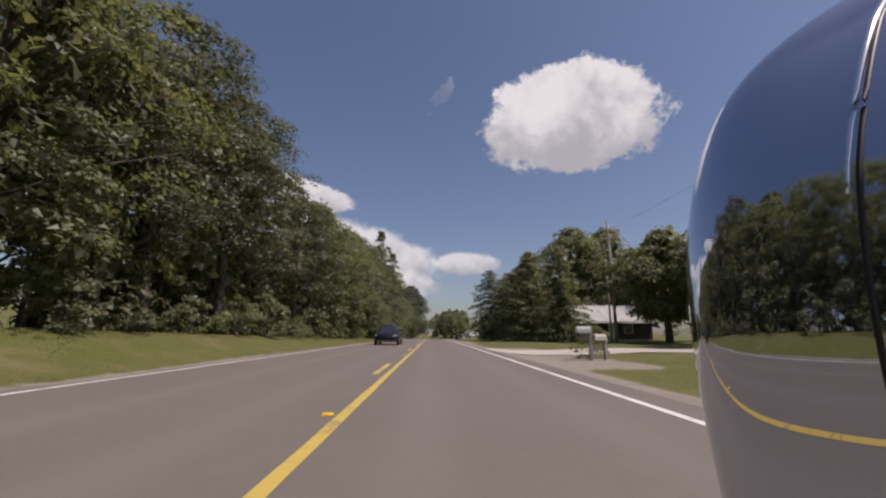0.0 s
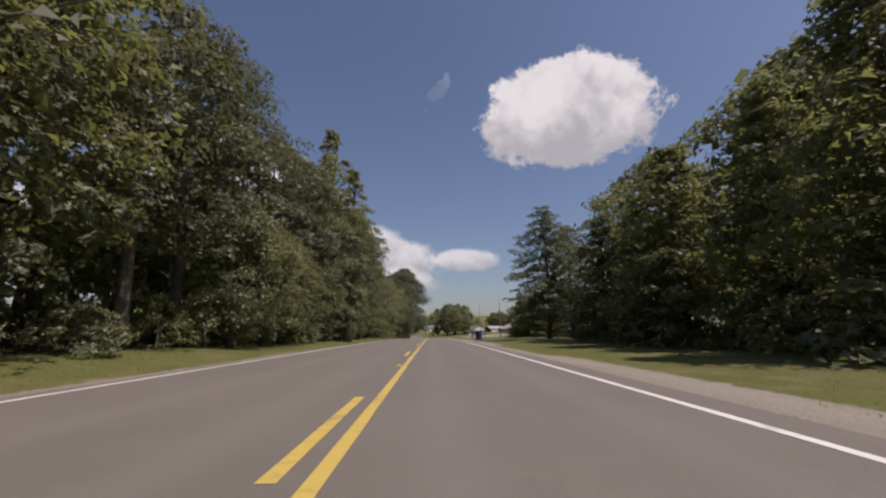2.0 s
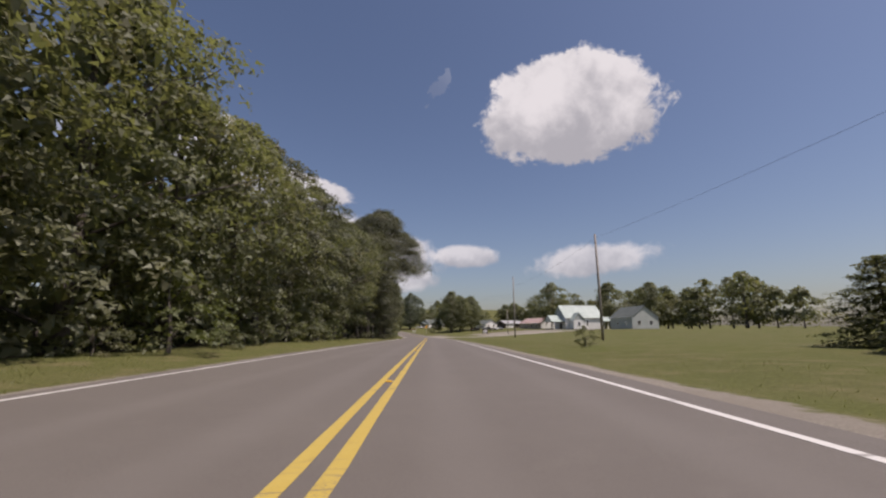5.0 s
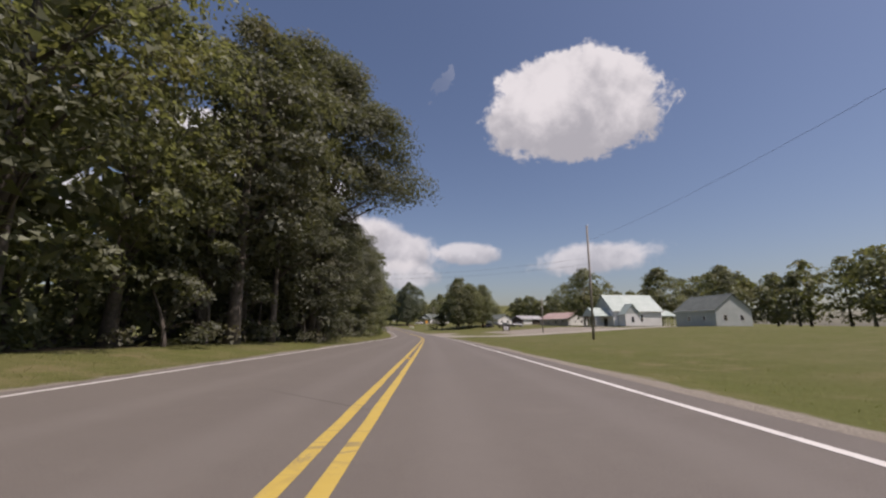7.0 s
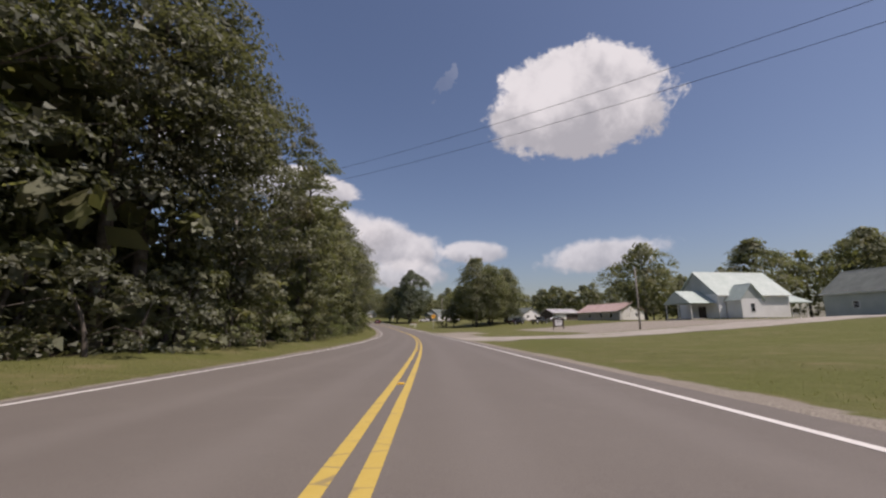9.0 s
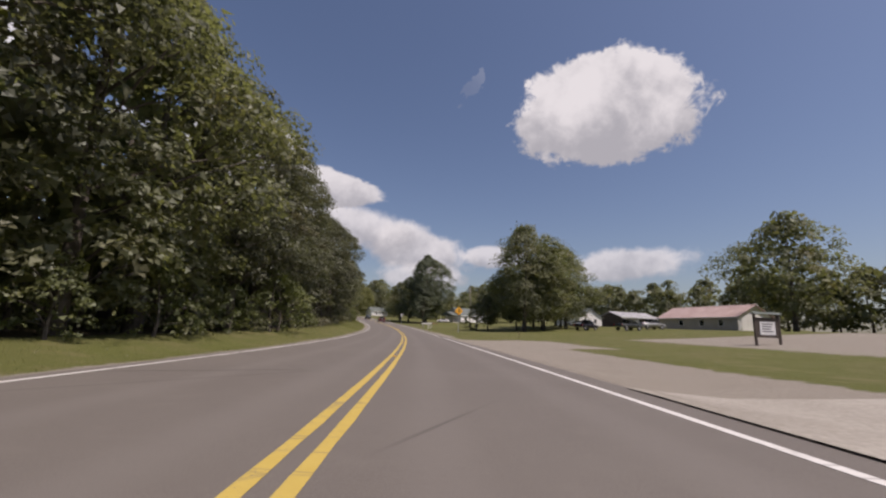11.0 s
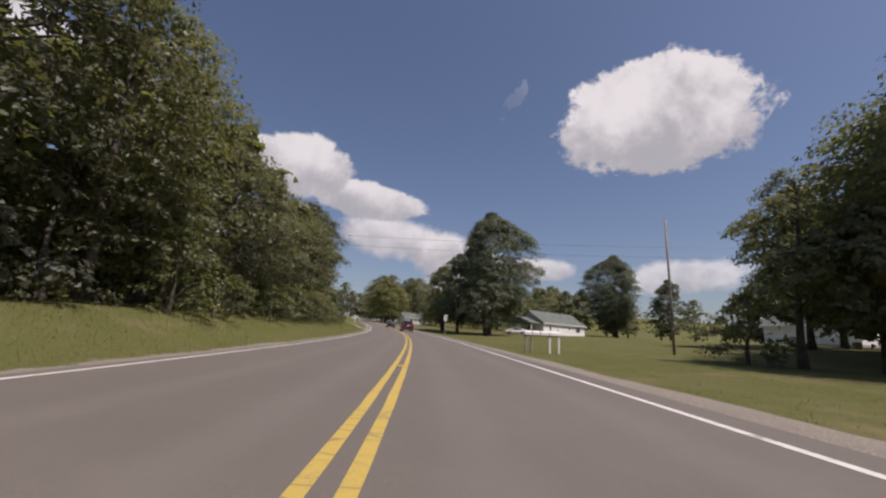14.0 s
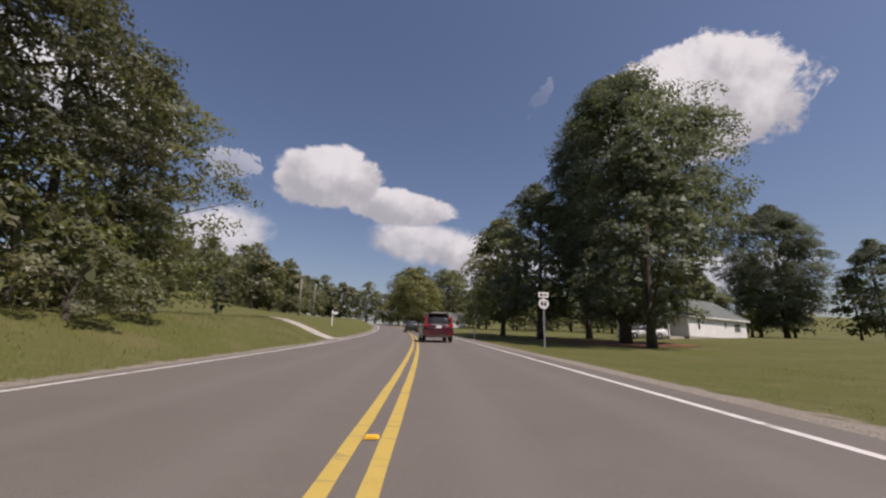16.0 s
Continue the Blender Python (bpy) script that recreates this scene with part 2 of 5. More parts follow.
def ground_material():
    m, n = material("grass_and_gravel")
    co = n.add("ShaderNodeTexCoord").outputs["Object"]
    mask = n.add("ShaderNodeAttribute", attribute_name="gravel").outputs["Fac"]
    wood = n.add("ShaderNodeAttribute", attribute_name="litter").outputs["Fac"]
    big, mid, small = n.noise(0.09, 4, 0.6, co), n.noise(0.8, 5, 0.65, co), n.noise(14, 4, 0.7, co)
    grass = n.mix(n.ramp(small, 0.3, 0.7), (0.068, 0.076, 0.022), (0.131, 0.133, 0.046))
    grass = n.mix(n.ramp(mid, 0.47, 0.74), grass, (0.166, 0.141, 0.071))
    grass = n.mix(n.math("MULTIPLY", n.ramp(big, 0.42, 0.62), 0.5), grass, (0.091, 0.104, 0.025))
    grass = n.mix(n.math("MULTIPLY", n.ramp(n.noise(0.28, 5, 0.65, co), 0.46, 0.7), 0.42), grass, (0.145, 0.129, 0.060))
    stone = n.mix(n.ramp(n.noise(40, 4, 0.7, co), 0.3, 0.7), (0.149, 0.133, 0.108), (0.349, 0.315, 0.266))
    stone = n.mix(n.ramp(mid, 0.4, 0.7), stone, (0.232, 0.207, 0.170))
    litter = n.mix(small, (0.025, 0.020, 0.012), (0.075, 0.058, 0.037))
    ragged = n.math("ADD", mask, n.math("MULTIPLY", n.math("SUBTRACT", n.noise(1.6, 6, 0.7, co), 0.5), 0.9))
    base = n.mix(n.ramp(ragged, 0.42, 0.62), grass, stone)
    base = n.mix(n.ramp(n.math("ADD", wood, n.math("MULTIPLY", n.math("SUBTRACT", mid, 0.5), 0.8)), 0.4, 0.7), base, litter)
    finish(n, base, 0.95, 0.0, n.bump(n.math("ADD", small, n.noise(60, 3, 0.7, co)), 0.5, 0.04), 0.15)
    return m


def asphalt_material():
    m, n = material("worn_asphalt")
    co = n.add("ShaderNodeTexCoord").outputs["Object"]
    lane = n.add("ShaderNodeAttribute", attribute_name="across").outputs["Fac"]
    grit, patch, long_ = n.noise(120, 3, 0.7, co), n.noise(0.35, 5, 0.65, co), n.noise(2.5, 4, 0.6, co)
    base = n.mix(n.ramp(grit, 0.25, 0.75), (0.105, 0.093, 0.081), (0.181, 0.163, 0.141))
    base = n.mix(n.math("MULTIPLY", n.ramp(patch, 0.35, 0.7), 0.35), base, (0.114, 0.100, 0.087))
    base = n.mix(n.math("MULTIPLY", n.ramp(long_, 0.5, 0.8), 0.25), base, (0.184, 0.166, 0.143))
    # polished wheel paths and the oil strip between them
    track = n.math("ABSOLUTE", n.math("SUBTRACT", n.math("ABSOLUTE", n.math("SUBTRACT", n.math("ABSOLUTE", lane), 1.75)), 0.85))
    base = n.mix(n.math("MULTIPLY", n.ramp(track, 0.45, 0.05), 0.30), base, (0.180, 0.164, 0.146))
    crack = n.add("ShaderNodeTexVoronoi", feature="DISTANCE_TO_EDGE")
    crack.inputs["Scale"].default_value = 0.10
    wob = n.add("ShaderNodeVectorMath", operation="ADD")
    n.put(wob.inputs[0], co)
    nz = n.add("ShaderNodeTexNoise")
    nz.inputs["Scale"].default_value = 0.45
    nz.inputs["Detail"].default_value = 6
    sc = n.add("ShaderNodeVectorMath", operation="SCALE")
    n.put(sc.inputs[0], nz.outputs["Color"])
    sc.inputs[3].default_value = 4.5
    n.put(wob.inputs[1], sc.outputs[0])
    n.put(crack.inputs["Vector"], wob.outputs[0])
    line = n.math("MULTIPLY", n.ramp(crack.outputs["Distance"], 0.003, 0.001), n.ramp(n.noise(0.12, 2, 0.5, co), 0.55, 0.62))
    base = n.mix(n.math("MULTIPLY", line, 0.45), base, (0.042, 0.037, 0.033))
    finish(n, base, n.math("ADD", 0.72, n.math("MULTIPLY", grit, 0.15)), 0.0, n.bump(grit, 0.35, 0.008), 0.35)
    return m


def paint_material(name, dark, light, wear):
    m, n = material(name)
    co = n.add("ShaderNodeTexCoord").outputs["Object"]
    base = n.mix(n.noise(9, 5, 0.7, co), dark, light)
    worn = n.ramp(n.math("ADD", n.math("MULTIPLY", n.noise(45, 4, 0.8, co), 0.6), n.math("MULTIPLY", n.noise(1.7, 4, 0.6, co), 0.4)), wear, wear + 0.10)
    base = n.mix(n.math("MULTIPLY", worn, 0.8), base, (0.16, 0.145, 0.13))
    crack = n.add("ShaderNodeTexVoronoi", feature="DISTANCE_TO_EDGE")
    crack.inputs["Scale"].default_value = 3.0
    across = n.add("ShaderNodeVectorMath", operation="MULTIPLY")
    n.put(across.inputs[0], co)
    n.put(across.inputs[1], (0.25, 1.0, 0.25))
    n.put(crack.inputs["Vector"], across.outputs[0])
    split = n.math("MULTIPLY", n.ramp(crack.outputs["Distance"], 0.035, 0.012), n.ramp(n.noise(0.8, 3, 0.6, co), 0.42, 0.6))
    base = n.mix(n.math("MULTIPLY", split, 0.6), base, (0.14, 0.125, 0.11))
    finish(n, base, 0.7, 0.0, n.bump(n.noise(120, 3, 0.7, co), 0.3, 0.006), 0.35)
    return m


GROUND, ASPHALT = ground_material(), asphalt_material()
YELLOW = paint_material("yellow_road_paint", (0.430, 0.310, 0.060), (0.533, 0.396, 0.103), 0.56)
WHITE_LINE = paint_material("white_road_paint", (0.533, 0.516, 0.482), (0.688, 0.679, 0.645), 0.60)
GRAVEL = surface("pale_gravel", (0.215, 0.194, 0.159), (0.370, 0.344, 0.297), 0.95, 14, 0.3, relief=0.5)
CONCRETE = surface("pale_concrete", (0.310, 0.284, 0.241), (0.464, 0.439, 0.387), 0.9, 9, 0.4, relief=0.3)


# ---- building helpers ----
def mesh_of(name, verts, faces, mat, flat=True):
    me = bpy.data.meshes.new(name)
    me.from_pydata([tuple(v) for v in verts], [], faces)
    me.materials.append(mat)
    if not flat:
        me.polygons.foreach_set("use_smooth", [True] * len(me.polygons))
    me.update()
    return me


def thing(name, m, label, category, group="", kind=""):
    """An Empty at the base of a thing, which carries its parts."""
    ob = new(name)
    ob.matrix_world = m
    return tagged(ob, label, category, group, kind)


def part(name, shape, mat, parent, label="", m=None, bevel=0.0, flat=True):
    """Links a bmesh, or a mesh that is there already, as one mesh object under a thing or a part."""
    if isinstance(shape, bmesh.types.BMesh):
        if bevel:
            bmesh.ops.bevel(shape, geom=list(shape.edges), offset=bevel, segments=2, affect="EDGES", profile=0.6)
        me = bpy.data.meshes.new(name)
        shape.normal_update()
        shape.to_mesh(me)
        shape.free()
        me.materials.append(mat)
        if not flat:
            me.polygons.foreach_set("use_smooth", [True] * len(me.polygons))
    else:
        me = shape
    ob = new(name, me)
    if parent is not None:
        ob.parent = parent
    if m is not None:
        ob.matrix_basis = m
    return tagged(ob, label)


def box(*boxes):
    """A bmesh of boxes, each (x0, x1, y0, y1, z0, z1)."""
    bm = bmesh.new()
    for x0, x1, y0, y1, z0, z1 in boxes:
        v = [bm.verts.new((x, y, z)) for z in (z0, z1) for x, y in ((x0, y0), (x1, y0), (x1, y1), (x0, y1))]
        for f in ((3, 2, 1, 0), (4, 5, 6, 7), (0, 1, 5, 4), (1, 2, 6, 5), (2, 3, 7, 6), (3, 0, 4, 7)):
            bm.faces.new([v[i] for i in f])
    return bm


def prism(outline, x0, x1):
    """A bmesh: an outline in y, z drawn out from x0 to x1."""
    bm = bmesh.new()
    a = [bm.verts.new((x0, y, z)) for y, z in outline]
    b = [bm.verts.new((x1, y, z)) for y, z in outline]
    n = len(outline)
    bm.faces.new(list(reversed(a)))
    bm.faces.new(b)
    for i in range(n):
        bm.faces.new((a[i], a[(i + 1) % n], b[(i + 1) % n], b[i]))
    bmesh.ops.recalc_face_normals(bm, faces=bm.faces)
    return bm


def tube(points, radii, sides=7):
    """Vertices and faces of a tapered tube along points."""
    verts, faces = [], []
    for i, p in enumerate(points):
        p = Vector(p)
        d = (Vector(points[min(i + 1, len(points) - 1)]) - Vector(points[max(i - 1, 0)])).normalized()
        a = d.cross(Vector((0, 0, 1)) if abs(d.z) < 0.9 else Vector((1, 0, 0))).normalized()
        b = d.cross(a)
        for k in range(sides):
            ang = 2 * math.pi * k / sides
            verts.append(p + (a * math.cos(ang) + b * math.sin(ang)) * radii[i])
        if i:
            o = (i - 1) * sides
            for k in range(sides):
                faces.append((o + k, o + (k + 1) % sides, o + sides + (k + 1) % sides, o + sides + k))
    faces.append(tuple(reversed(range(sides))))
    faces.append(tuple(range(len(verts) - sides, len(verts))))
    return verts, faces


def tube_bm(points, radii, sides=10):
    bm = bmesh.new()
    v, f = tube(points, radii, sides)
    vs = [bm.verts.new(p) for p in v]
    for q in f:
        bm.faces.new([vs[i] for i in q])
    bmesh.ops.recalc_face_normals(bm, faces=bm.faces)
    return bm


def strip(name, s0, s1, step, offs, up, mat, attr=None, wobble=0.0):
    """A sheet that follows the road from s0 to s1, through the given distances from its middle line."""
    n = max(1, int(round((s1 - s0) / step)))
    verts, faces, values = [], [], []
    for i in range(n + 1):
        s = s0 + (s1 - s0) * i / n
        for j, off in enumerate(offs):
            o = off + (wobble * noise.noise((s * 1.7, j * 9.0, 1.0)) if wobble else 0)
            verts.append(at(s, o, up))
            values.append(off)
    k = len(offs)
    for i in range(n):
        for j in range(k - 1):
            faces.append((i * k + j, i * k + j + 1, (i + 1) * k + j + 1, (i + 1) * k + j))
    me = mesh_of(name, verts, faces, mat)
    if attr:
        a = me.attributes.new(attr, "FLOAT", "POINT")
        a.data.foreach_set("value", values)
    return me


# ---- ground and road ----
OFFS = (-420, -300, -200, -130, -90, -60, -42, -30, -22, -17, -13.5, -11, -9, -7.5, -6.3, -5.7, -5.3, -5.0, -4.8, -2.5, 0, 2.5, 3.9, 4.3, 4.8,
        5.4, 6.2, 7.2, 8.5, 10, 12, 15, 19, 24, 30, 38, 48, 62, 85, 120, 180, 260, 420)
# stretches of gravel and bare earth beside the road: from, to, out to
BARE = ((10, 30, 8.0), (40, 60, 5.6), (70, 96, 6.2), (96, 106, 5.6), (228, 259, 9.2), (259, 273.5, 14.0), (232, 243, 20), (278, 296, 6.0), (300, 324, 5.2))


def ground_mesh():
    ss = list(np.arange(-180, 470, 2.0)) + list(np.arange(470, 1480, 20.0))
    verts, faces, gravel, litter = [], [], [], []
    for s in ss:
        for off in OFFS:
            p = at(s, off)
            if -4.9 < off < 4.1:
                p.z -= 0.06
            verts.append(p)
            edge_off = off if off > 0 else -off - 0.6
            g = 0.75 if 3.8 < edge_off < 4.75 else (0.45 if 4.75 <= edge_off < 5.2 else 0.0)
            for a, b, o in BARE:
                if a < s < b and 4 < off < o:
                    g = 0.8
            if 242 < s < 278 and 22 < off < 56:
                g = 0.72
            gravel.append(g)
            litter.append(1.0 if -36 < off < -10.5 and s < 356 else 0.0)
    k = len(OFFS)
    for i in range(len(ss) - 1):
        for j in range(k - 1):
            faces.append((i * k + j, i * k + j + 1, (i + 1) * k + j + 1, (i + 1) * k + j))
    me = mesh_of("ground", verts, faces, GROUND, flat=False)
    for name, values in (("gravel", gravel), ("litter", litter)):
        me.attributes.new(name, "FLOAT", "POINT").data.foreach_set("value", values)
    return me


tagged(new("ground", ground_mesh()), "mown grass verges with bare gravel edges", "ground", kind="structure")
tagged(new("road", strip("road", -150, 700, 2.0, (-5.0, -4.7, -2.6, -1.75, -0.9, 0, 0.9, 1.75, 2.6, 3.9, 4.05), 0.0, ASPHALT, "across", 0.03)),
       "worn grey-brown asphalt two-lane road", "road", kind="structure")


def line(name, s0, s1, off, width, mat, label):
    """A painted line with slightly uneven edges."""
    return tagged(new(name, strip(name, s0, s1, 0.7, (off - width / 2, off + width / 2), 0.004, mat, None, 0.012)), label, "road marking", kind="structure")


line("edge_line_west", -150, 660, -4.6, 0.11, WHITE_LINE, "white painted edge line along the verge")
line("edge_line_east", -150, 272.4, 3.5, 0.11, WHITE_LINE, "white painted edge line beside the gravel shoulder")
line("edge_line_east_2", 276, 660, 3.5, 0.11, WHITE_LINE, "white painted edge line beside the lawn")
line("centre_line", -150, 660, 0.125, 0.115, YELLOW, "solid yellow centre line with worn cross cracks")
line("centre_line_2", 109, 660, -0.125, 0.115, YELLOW, "second solid yellow centre line")
DASH = 12.19

# ---- trees ----
def leaves(rng, centres, out, count, spread, size, up=0.5, squash=0.55, droop=0.3):
    """Leaves in drooping sprays, an array of n x corners x 3. out: the way each spray reaches."""
    n = len(centres) * count
    c = np.repeat(centres, count, 0)
    o = np.repeat(out, count, 0)
    sp = np.repeat(spread, count)[:, None]
    d = rng.normal(size=(n, 3))
    d /= np.linalg.norm(d, axis=1)[:, None]
    d = d * (0.30 + 0.75 * rng.random((n, 1)) ** 0.6)
    d[:, 2] = np.where(rng.random(n) < 0.65, np.abs(d[:, 2]), d[:, 2])
    reach = np.sum(d[:, :2] * o[:, :2], 1)
    nrm = d * 0.7 + o * 0.35 + np.array((0, 0, up)) + rng.normal(size=(n, 3)) * 0.42
    d[:, 2] = d[:, 2] * squash - droop * reach
    p = c + d * sp
    nrm /= np.linalg.norm(nrm, axis=1)[:, None]
    a = np.cross(nrm, rng.normal(size=(n, 3)))
    a /= np.linalg.norm(a, axis=1)[:, None]
    b = np.cross(nrm, a)
    ln = size * (0.6 + 0.8 * rng.random((n, 1)))
    wd = ln * (0.55 + 0.3 * rng.random((n, 1)))
    bend = nrm * ln * 0.12
    j = 0.3 * (rng.random((n, 4)) - 0.5)
    if size < 0.5:
        return np.stack([p - a * ln * 0.55 - bend + b * wd * j[:, :1], p + b * wd * 0.5 + a * ln * (0.40 + j[:, 1:2]), p - b * wd * 0.5 + a * ln * (0.30 + j[:, 3:])], 1)
    return np.stack([p - a * ln * 0.5 - bend + b * wd * (0.30 + j[:, :1]), p + b * wd * 0.5 + a * ln * (0.22 + j[:, 1:2]),
                     p + a * ln * 0.5 - bend - b * wd * (0.25 + j[:, 2:3]), p - b * wd * 0.5 - a * ln * (0.22 + j[:, 3:])], 1)


def leaf_mesh(name, groups, mat):
    """One mesh of loose leaves; each group is an array of n x corners x 3."""
    v = np.concatenate([g.reshape(-1, 3) for g in groups])
    sides = np.concatenate([np.full(len(g), g.shape[1], dtype=np.int32) for g in groups])
    me = bpy.data.meshes.new(name)
    me.vertices.add(len(v))
    me.vertices.foreach_set("co", v.astype(np.float32).ravel())
    me.loops.add(len(v))
    me.loops.foreach_set("vertex_index", np.arange(len(v), dtype=np.int32))
    me.polygons.add(len(sides))
    me.polygons.foreach_set("loop_start", (np.cumsum(sides) - sides).astype(np.int32))
    me.polygons.foreach_set("loop_total", sides)
    me.materials.append(mat)
    me.update(calc_edges=True)
    return me


def lobed(rng, ang, z, lobes):
    r = np.ones_like(ang)
    for k, ph, zz, amp in lobes:
        r += amp * np.cos(k * ang + ph + zz * z)
    return r


def trunk_mesh(rng, height, r0, lean=0.3):
    pts, rad = [], []
    dx, dy = rng.normal(size=2) * lean
    for i in range(7):
        f = i / 6
        pts.append((dx * f * f + 0.1 * math.sin(5 * f + dx), dy * f * f + 0.1 * math.cos(4 * f), -0.3 + f * (height + 0.3)))
        rad.append(r0 * (1.35 if i == 0 else 1.0) * (1 - 0.82 * f))
    return pts, mesh_of("trunk", *tube(pts, rad, 8), BARK, flat=False)


def limbs_mesh(rng, pts, r0, tips):
    verts, faces = [], []
    hs = [p[2] for p in pts]
    for t in tips:
        zb = max(0.6, t[2] - 0.55 * math.hypot(t[0], t[1]) - 0.3)
        bx, by = np.interp(zb, hs, [p[0] for p in pts]), np.interp(zb, hs, [p[1] for p in pts])
        mid = ((bx + t[0]) / 2, (by + t[1]) / 2, (zb + t[2]) / 2 + 0.25)
        v, f = tube([(bx, by, zb), mid, tuple(t)], [r0 * 0.30, r0 * 0.18, 0.015], 5)
        k = len(verts)
        verts += v
        faces += [tuple(i + k for i in q) for q in f]
    return mesh_of("branchwork", verts, faces, BARK, flat=False)


def broadleaf(name, seed, height, radius, foot, clumps, count, size, label, category="tree", mat=None, core=700, top=0.55, trunk=True, facing=0.0, twigs=26, tight=1.0):
    """A leafy tree: trunk, limbs and a crown of leaf clumps with an uneven outline. foot: where the leaves begin."""
    rng = np.random.default_rng(seed)
    tree = thing(name, Matrix(), label, category)
    lobes = [(k, rng.random() * 6.3, rng.normal() * 0.7, 0.30 / k) for k in (1, 2, 3, 5)]
    z = foot + (height - foot) * rng.random(clumps) ** 0.85
    f = (z - foot) / (height - foot)
    prof = np.sin(np.pi * np.clip(f * 0.90 + 0.13, 0, 1) ** (1 / (1.5 - top))) ** 0.65
    ang = rng.random(clumps) * 2 * np.pi
    turn_in = rng.random(clumps) < facing
    ang = np.where(turn_in, (ang % np.pi) - np.pi / 2, ang)
    r = radius * prof * lobed(rng, ang, z, lobes) * (0.62 + 0.38 * rng.random(clumps) ** 0.5)
    cen = np.stack([r * np.cos(ang), r * np.sin(ang), z], 1)
    out = np.stack([np.cos(ang), np.sin(ang), 0.6 * (f - 0.3)], 1)
    sp = tight * radius * (0.16 + 0.16 * rng.random(clumps))
    quads = [leaves(rng, cen, out, count, sp, size)]
    inner = cen * np.array((0.62, 0.62, 0.98))
    quads.append(leaves(rng, inner, out, max(1, core // clumps), sp * 1.3, min(max(0.3, size * 1.9), radius * (0.14 if radius < 3 else 0.35)), 0.2, 0.8, 0.0))
    if trunk:
        pts, me = trunk_mesh(rng, height * 0.88, height * 0.016 + 0.05)
        part("trunk", me, BARK, tree)
        tagged(part("branchwork", limbs_mesh(rng, pts, height * 0.015 + 0.03, cen[::max(1, clumps // twigs)] * np.array((0.9, 0.9, 0.97))), BARK, tree), kind="stuff")
    part("crown", leaf_mesh("crown", quads, mat or LEAF), mat, tree)
    return tree


def pine(name, seed, height, radius, foot, tiers, count, size, label, droop=0.12, cone=0.75, mat=None, gappy=0.25):
    """A needle tree: whorls of boughs with tufts along them."""
    rng = np.random.default_rng(seed)
    tree = thing(name, Matrix(), label, "pine tree")
    pts, me = trunk_mesh(rng, height * 0.98, height * 0.013 + 0.06, 0.15)
    part("trunk", me, BARK, tree)
    cen, out, sp, tips = [], [], [], []
    for i in range(tiers):
        f = (i + rng.random() * 0.6) / tiers
        z = foot + (height - foot) * f
        reach = radius * (1 - f) ** cone * (0.75 + 0.4 * rng.random()) + 0.35
        boughs = 5 + int(3 * (1 - f)) 
        a0 = rng.random() * 6.3
        for b in range(boughs):
            if rng.random() < gappy * 0.5:
                continue
            a = a0 + 2 * np.pi * b / boughs + rng.normal() * 0.2
            ln = reach * (0.65 + 0.5 * rng.random())
            tips.append((ln * 0.9 * np.cos(a), ln * 0.9 * np.sin(a), z - droop * ln))
            m = max(2, int(ln / 0.55))
            for q in range(m):
                d = ln * (q + 1) / m
                cen.append((d * np.cos(a) + rng.normal() * 0.12, d * np.sin(a) + rng.normal() * 0.12, z - droop * d + rng.normal() * 0.12))
                out.append((np.cos(a) * 0.5, np.sin(a) * 0.5, 0.8))
                sp.append(0.34 + 0.3 * ln / max(radius, 1) * rng.random() + 0.12)
    cen, out, sp = np.array(cen), np.array(out), np.array(sp)
    quads = [leaves(rng, cen, out, count, sp, size, 0.45, 0.5, 0.15)]
    tagged(part("branchwork", limbs_mesh(rng, pts, height * 0.008 + 0.03, tips[::2]), BARK, tree), kind="stuff")
    part("crown", leaf_mesh("crown", quads, mat or NEEDLE), NEEDLE, tree)
    return tree


rnd = random.Random(7)
DARK_EDGE = "dense dark green broadleaf tree at the forest edge"
EDGE = [broadleaf("broadleaf_tree", 10 + i, h, r, f, 132, 74, 0.195, DARK_EDGE, core=1000, top=tp, facing=0.85, twigs=16, tight=0.8, mat=SHADE_LEAF if i in (1, 3) else LEAF)
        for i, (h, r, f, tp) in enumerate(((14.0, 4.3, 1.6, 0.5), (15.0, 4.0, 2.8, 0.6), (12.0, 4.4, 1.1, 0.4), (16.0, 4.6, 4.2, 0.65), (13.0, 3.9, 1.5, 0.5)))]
DEEP = [broadleaf("broadleaf_tree", 30 + i, h, r, f, 46, 12, 0.75, "tall dark tree deep in the roadside wood", core=138, twigs=6)
        for i, (h, r, f) in enumerate(((15.0, 4.2, 1.5), (13.0, 4.6, 1.0), (16.5, 4.0, 3.0)))]
BUSH = [broadleaf("shrub", 50 + i, h, r, 0.05, 30, 64, 0.14, "leafy green shrub in the forest undergrowth", "shrub", core=90, top=0.3, mat=mt, twigs=5)
        for i, (h, r, mt) in enumerate(((2.6, 1.7, LEAF), (3.4, 2.0, LEAF_BRIGHT), (1.9, 1.5, LEAF), (3.0, 1.9, SHADE_LEAF)))]
VINE = [broadleaf("vine_covered_tree", 70, 15.5, 1.9, 1.0, 90, 84, 0.19, "slim tree wrapped in climbing vines", core=500, top=0.75)]
FILL = [broadleaf("shrub", 60 + i, h, r, 0.0, 28, 30, 0.27, "tangled green undergrowth shrub inside the wood", "shrub", core=60, top=0.35, twigs=3)
        for i, (h, r) in enumerate(((4.6, 2.5), (3.8, 2.2)))]


def plant(kinds, s, off, scale=1.0, label="", group="", turn=None, stretch=1.0):
    k = kinds[rnd.randrange(len(kinds))] if isinstance(kinds, list) else kinds
    ob = copy_thing(k, spot(s, off, -0.05, rnd.uniform(0, 360) if turn is None else turn))
    ob.scale = (scale, scale, scale * stretch)
    return tagged(ob, label, "", group)


used = set()
